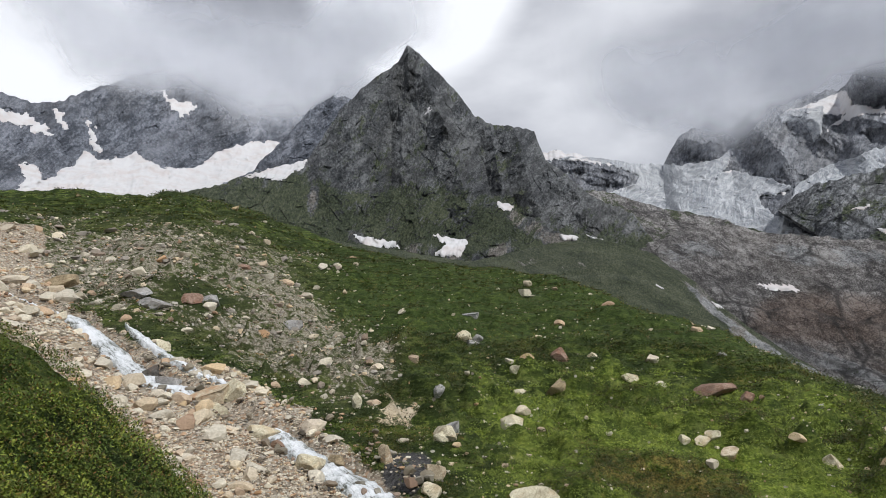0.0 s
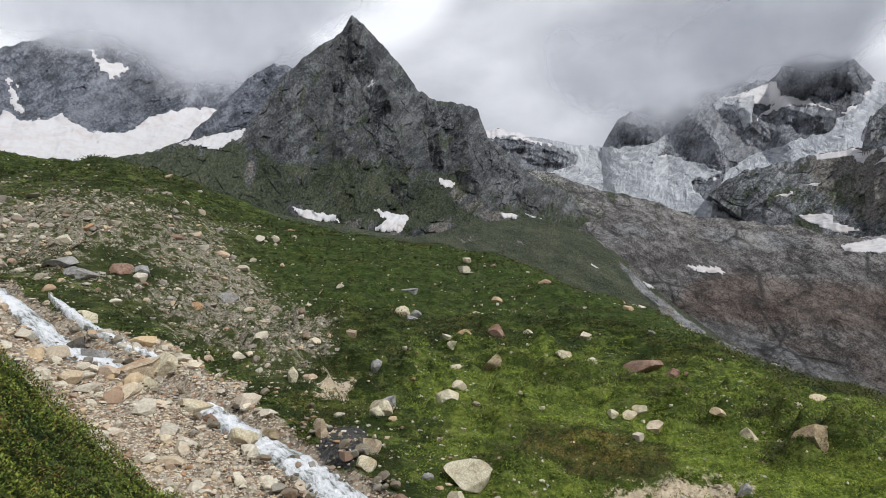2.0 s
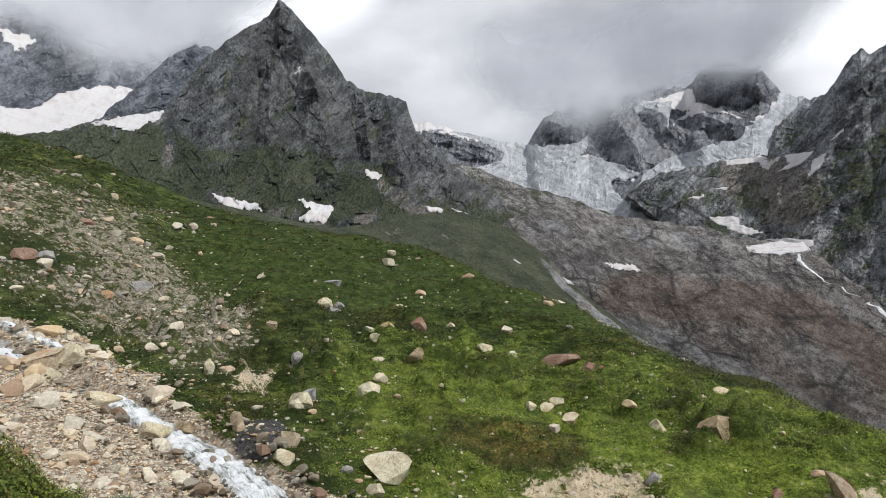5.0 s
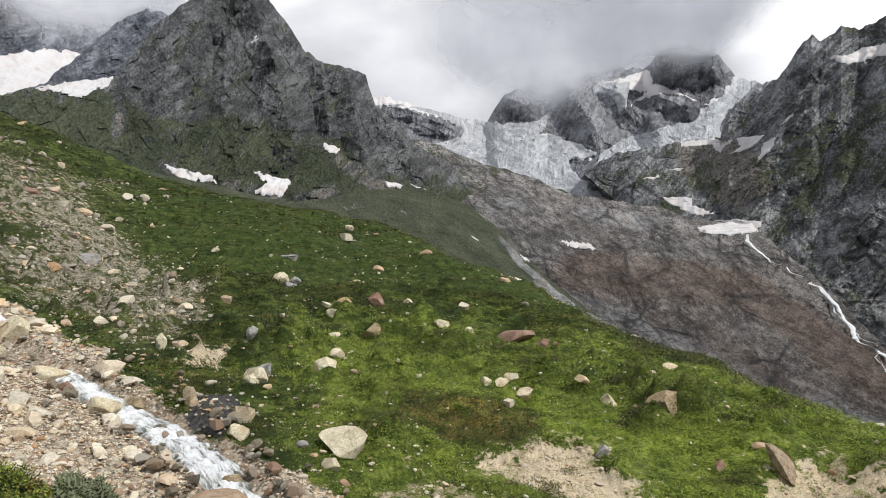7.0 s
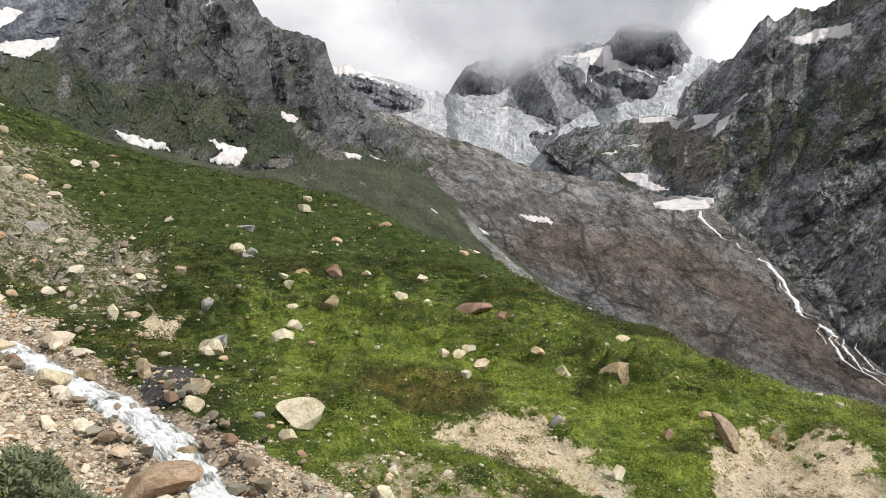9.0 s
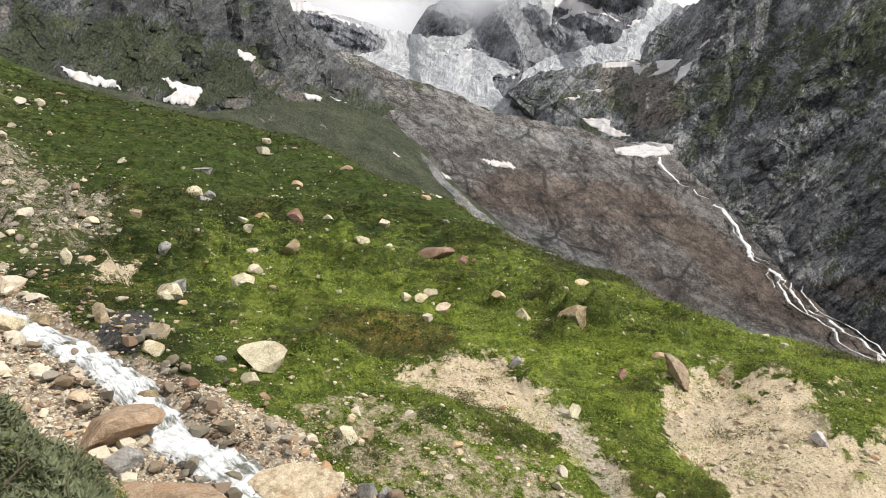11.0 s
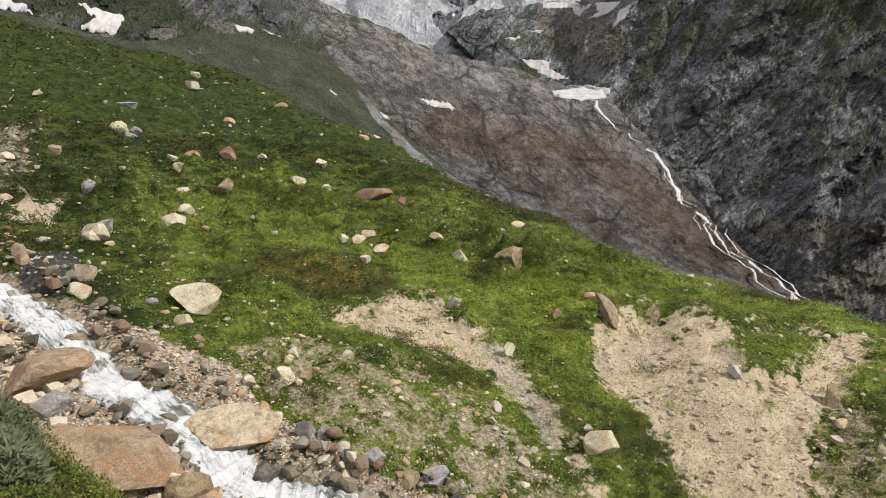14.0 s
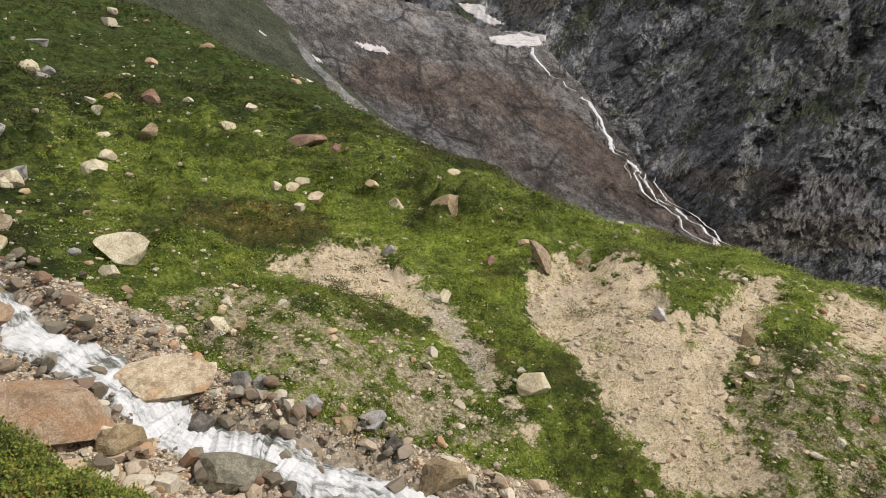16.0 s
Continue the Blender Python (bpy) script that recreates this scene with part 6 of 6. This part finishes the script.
# ---- plants ----
def leaf_mat(name, stops, trans=0.2, rough=0.6, meadow=0.0, patches=False):
    k = Mat(name, rough, 0.25)
    n = len(stops)
    col = k.ramp(k.island(), (0.0, stops[0]), (1.0, stops[-1]), *[(i / (n - 1), stops[i]) for i in range(1, n - 1)])
    patchy = k.noise(0.7, 5, 0.6)
    col = k.mix(k.band(patchy, 0.4, 0.65, 0, 0.5), col, k.mix(0.5, col, stops[n // 2]))
    if patches:
        where = k.noise(1.3, 4, 0.6)
        col = k.mix(k.band(where, 0.54, 0.66, 0, 0.75), col, k.mix(k.island(), (0.10, 0.15, 0.02), (0.27, 0.30, 0.05)))
        col = k.mix(k.band(k.noise(2.3, 4, 0.65), 0.57, 0.66, 0, 0.6), col, k.mix(k.island(), (0.24, 0.11, 0.04), (0.12, 0.06, 0.025)))
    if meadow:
        # plant patches; the dark ones also paint in the shadow between tufts
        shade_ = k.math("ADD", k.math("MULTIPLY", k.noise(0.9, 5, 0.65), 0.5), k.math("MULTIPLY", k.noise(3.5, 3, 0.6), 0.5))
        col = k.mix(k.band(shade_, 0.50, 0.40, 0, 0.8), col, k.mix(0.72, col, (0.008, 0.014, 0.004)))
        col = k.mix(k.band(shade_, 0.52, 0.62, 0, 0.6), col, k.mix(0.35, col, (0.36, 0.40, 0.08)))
        # same streaks as the ground: terrace shade put into the leaf colour
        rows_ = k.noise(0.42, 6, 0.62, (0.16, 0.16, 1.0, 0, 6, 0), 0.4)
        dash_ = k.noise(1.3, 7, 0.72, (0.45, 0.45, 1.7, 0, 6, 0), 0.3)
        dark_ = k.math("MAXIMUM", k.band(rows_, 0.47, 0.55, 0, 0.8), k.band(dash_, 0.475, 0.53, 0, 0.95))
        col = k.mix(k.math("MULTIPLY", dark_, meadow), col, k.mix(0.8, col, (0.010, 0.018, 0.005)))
    k.b.inputs["Subsurface Weight"].default_value = 0.0
    k.done(col)
    tr = k.t.nodes.new("ShaderNodeBsdfTranslucent")
    k.put(col, tr.inputs[0])
    ms = k.t.nodes.new("ShaderNodeMixShader")
    ms.inputs[0].default_value = trans
    k.t.links.new(k.b.outputs[0], ms.inputs[1]); k.t.links.new(tr.outputs[0], ms.inputs[2])
    k.t.links.new(ms.outputs[0], k.t.nodes["Material Output"].inputs[0])
    return k.m


def leaves(name, rng, pos, length, width, mat, label, category, rise=0.6, quad=True):
    """Many single leaves: folded blades of four corners, or grass-like triangles."""
    n = len(pos)
    a = rng.uniform(0, 2 * np.pi, n)
    up = rng.uniform(-0.2, 1.0, n) * rise + 0.15
    d = np.stack([np.cos(a) * np.cos(up), np.sin(a) * np.cos(up), np.sin(up)], 1)
    side = np.stack([-np.sin(a), np.cos(a), rng.uniform(-0.5, 0.5, n)], 1)
    L, W = (length * rng.uniform(0.6, 1.3, n))[:, None], (width * rng.uniform(0.7, 1.2, n))[:, None]
    if quad:
        v = np.stack([pos, pos + d * L * 0.5 + side * W * 0.5, pos + d * L, pos + d * L * 0.5 - side * W * 0.5], 1)
        f = np.arange(n * 4).reshape(n, 4)
    else:
        v = np.stack([pos + side * W * 0.5, pos - side * W * 0.5, pos + d * L], 1)
        f = np.arange(n * 3).reshape(n, 3)
    ob = mesh_object(name, v.reshape(-1, 3), f, mat, smooth_shade=False)
    return tagged(ob, label, category, kind="stuff")


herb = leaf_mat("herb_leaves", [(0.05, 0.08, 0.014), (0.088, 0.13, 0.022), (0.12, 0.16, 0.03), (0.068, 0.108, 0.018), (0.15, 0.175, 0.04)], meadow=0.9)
# lighter herbs of the near meadow; their sunlight is put into the leaf colour
sun_tinted_herb = leaf_mat("sun_tinted_herb_leaves", [(0.165, 0.225, 0.029), (0.245, 0.315, 0.043), (0.315, 0.385, 0.057), (0.205, 0.28, 0.037), (0.37, 0.405, 0.073)], meadow=0.35)
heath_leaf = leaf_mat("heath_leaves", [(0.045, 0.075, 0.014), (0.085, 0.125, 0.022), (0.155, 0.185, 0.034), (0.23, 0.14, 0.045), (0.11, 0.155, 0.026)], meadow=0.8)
willow_leaf = leaf_mat("willow_leaves", [(0.085, 0.10, 0.05), (0.15, 0.17, 0.085), (0.22, 0.24, 0.14), (0.10, 0.12, 0.06)])
rose_leaf = leaf_mat("alpine_rose_leaves", [(0.022, 0.042, 0.009), (0.05, 0.09, 0.014), (0.09, 0.14, 0.02), (0.15, 0.185, 0.03), (0.05, 0.078, 0.014), (0.17, 0.075, 0.032)], patches=True)
bright_leaf = leaf_mat("bilberry_leaves", [(0.10, 0.15, 0.018), (0.20, 0.25, 0.035), (0.29, 0.32, 0.05), (0.15, 0.21, 0.028), (0.26, 0.12, 0.04)])

# meadow: clumps of herbs and low heath
rng, x, y, z, r, az, sd, zo = spots(44000, 17, 58, -40, 74, 31)
chance = (1 - zo["gravel"]) * (1 - zo["spur"]) * (1 - zo["soil"] * np.where(fbm(x / 1.3, y / 1.3, 5.2, 3, 0.6) > 0.28 + 0.25 * smooth(-22, -18, np.degrees(np.arctan2(z - EYE, r))), 0.35, 0.93)) * (1 - 0.7 * zo["scree"]) * (1 - 0.9 * zo["wet"]) * (1 - 0.35 * zo["stony"])
patch = fbm(x / 4.5, y / 4.5, 1.9, 4, 0.6) + 0.7 * zo["rusty"] + 0.9 * zo["dark"]
keep = rng.uniform(0, 1, len(x)) < chance * (0.35 + 0.65 * (patch > -0.1))
sun_tint = zo["sun_tint"] + 0.5 * fbm(x / 3, y / 3, 6.6, 3) > 0.5
for kind, test, mat, label in (("herbs", (patch < 0.16) & ~sun_tint, herb, "low green alpine herbs and grass of the meadow"), ("herbs", (patch < 0.3) & sun_tint, sun_tinted_herb, "yellow-green low herbs, brightened in colour as if in sun"), ("heath", patch >= np.where(sun_tint, 0.3, 0.16), heath_leaf, "dark low heath cushions of the meadow")):
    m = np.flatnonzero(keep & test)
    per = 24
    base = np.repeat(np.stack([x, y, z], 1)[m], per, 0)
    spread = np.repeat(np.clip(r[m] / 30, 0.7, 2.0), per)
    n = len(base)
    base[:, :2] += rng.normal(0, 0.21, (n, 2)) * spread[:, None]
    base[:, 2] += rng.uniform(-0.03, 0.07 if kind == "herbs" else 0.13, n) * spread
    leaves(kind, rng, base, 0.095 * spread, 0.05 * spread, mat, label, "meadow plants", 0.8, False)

# tussocks of the farther meadow, along its small terraces
rng, x, y, z, r, az, sd, zo = spots(26000, 50, 128, -38, 50, 37)
row_ = ridged(x / 26, y / 26, (height(x, y, False)[0] + 0.10 * x) / 3.2, 4, 0.5)
keep = (rng.uniform(0, 1, len(x)) < (1 - zo["gravel"]) * (1 - 0.6 * zo["scree"]) * np.clip(0.45 + row_, 0.15, 1) * (r / 128) ** 0.5)
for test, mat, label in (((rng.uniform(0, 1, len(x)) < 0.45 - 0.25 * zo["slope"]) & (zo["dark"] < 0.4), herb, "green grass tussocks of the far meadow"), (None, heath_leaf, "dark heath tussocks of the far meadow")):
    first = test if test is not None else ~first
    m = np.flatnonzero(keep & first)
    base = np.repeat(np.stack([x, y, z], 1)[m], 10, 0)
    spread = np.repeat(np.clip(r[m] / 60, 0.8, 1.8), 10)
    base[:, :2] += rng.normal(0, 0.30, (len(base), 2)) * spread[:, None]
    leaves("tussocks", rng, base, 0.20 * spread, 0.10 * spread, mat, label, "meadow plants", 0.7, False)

# shrubs on the spur underfoot
def spur_leaves(name, n, r0, r1, a0, a1, tall, length, width, mat, label, category, seed, test=None):
    rng, x, y, z, r, az, sd, zo = spots(n, r0, r1, a0, a1, seed)
    cushion = np.clip(0.5 + 0.9 * fbm(x / 0.8, y / 0.8, 3.0, 4, 0.6), 0.05, 1.4)
    if test is not None:
        m = test(x, y, r, az, cushion)
        x, y, z, r, cushion = x[m], y[m], z[m], r[m], cushion[m]
    pos = np.stack([x, y, z - 0.02 + cushion * tall * rng.uniform(0.2, 1.0, len(x)) ** 0.6], 1)
    return leaves(name, rng, pos, length, width, mat, label, category, 0.9)


spur_leaves("alpine_rose_shrubs", 280000, 2.6, 10.5, -46, 12, 0.26, 0.029, 0.014, rose_leaf, "dark green alpine rose shrubs with rusty tips", "shrubs", 51)
spur_leaves("bilberry_shrubs", 90000, 2.6, 8.0, -46, 14, 0.30, 0.028, 0.016, bright_leaf, "yellow-green bilberry shrubs among alpine roses", "shrubs", 52, lambda x, y, r, az, c: (fbm(x / 1.1, y / 1.1, 8.0, 3) > 0.0) | (az > -3))
# the willow: crooked stems and narrow grey leaves
willow = new("willow_shrub")
willow.location = (-0.85, 5.0, float(ground_at(-0.85, 5.0)))
bpy.context.view_layer.update()
foliage = spur_leaves("foliage", 22000, 4.3, 6.1, -14.5, -5.0, 0.32, 0.07, 0.02, willow_leaf, "", "", 53)
for key in ("kind", "label", "category"):
    if key in foliage:
        del foliage[key]
foliage.parent = willow
foliage.matrix_parent_inverse = willow.matrix_world.inverted()
bark = Mat("willow_bark", 0.9)
bark_m = bark.done(bark.mix(bark.noise(30, 4), (0.10, 0.075, 0.055), (0.22, 0.18, 0.14)))
for k in range(9):
    cu = bpy.data.curves.new("stem", "CURVE")
    cu.dimensions, cu.bevel_depth, cu.bevel_resolution = "3D", 0.008, 1
    sp = cu.splines.new("POLY")
    sp.points.add(5)
    rr_ = random.Random(300 + k)
    a_, q_ = radians(rr_.uniform(-13, -6)), rr_.uniform(4.6, 5.8)
    x0, y0 = q_ * math.sin(a_), q_ * math.cos(a_)
    z0 = float(ground_at(x0, y0))
    dx, dy = rr_.uniform(-0.25, 0.25), rr_.uniform(-0.2, 0.2)
    for i in range(6):
        u = i / 5
        sp.points[i].co = (x0 + dx * u + 0.03 * math.sin(5 * u + k), y0 + dy * u, z0 + 0.32 * u, 1)
        sp.points[i].radius = 1.2 - 0.8 * u
    cu.materials.append(bark_m)
    stem = new("stem", cu)
    stem.parent = willow
    stem.matrix_parent_inverse = willow.matrix_world.inverted()
tagged(willow, "grey-green dwarf willow shrub on the steep slope", "shrub")
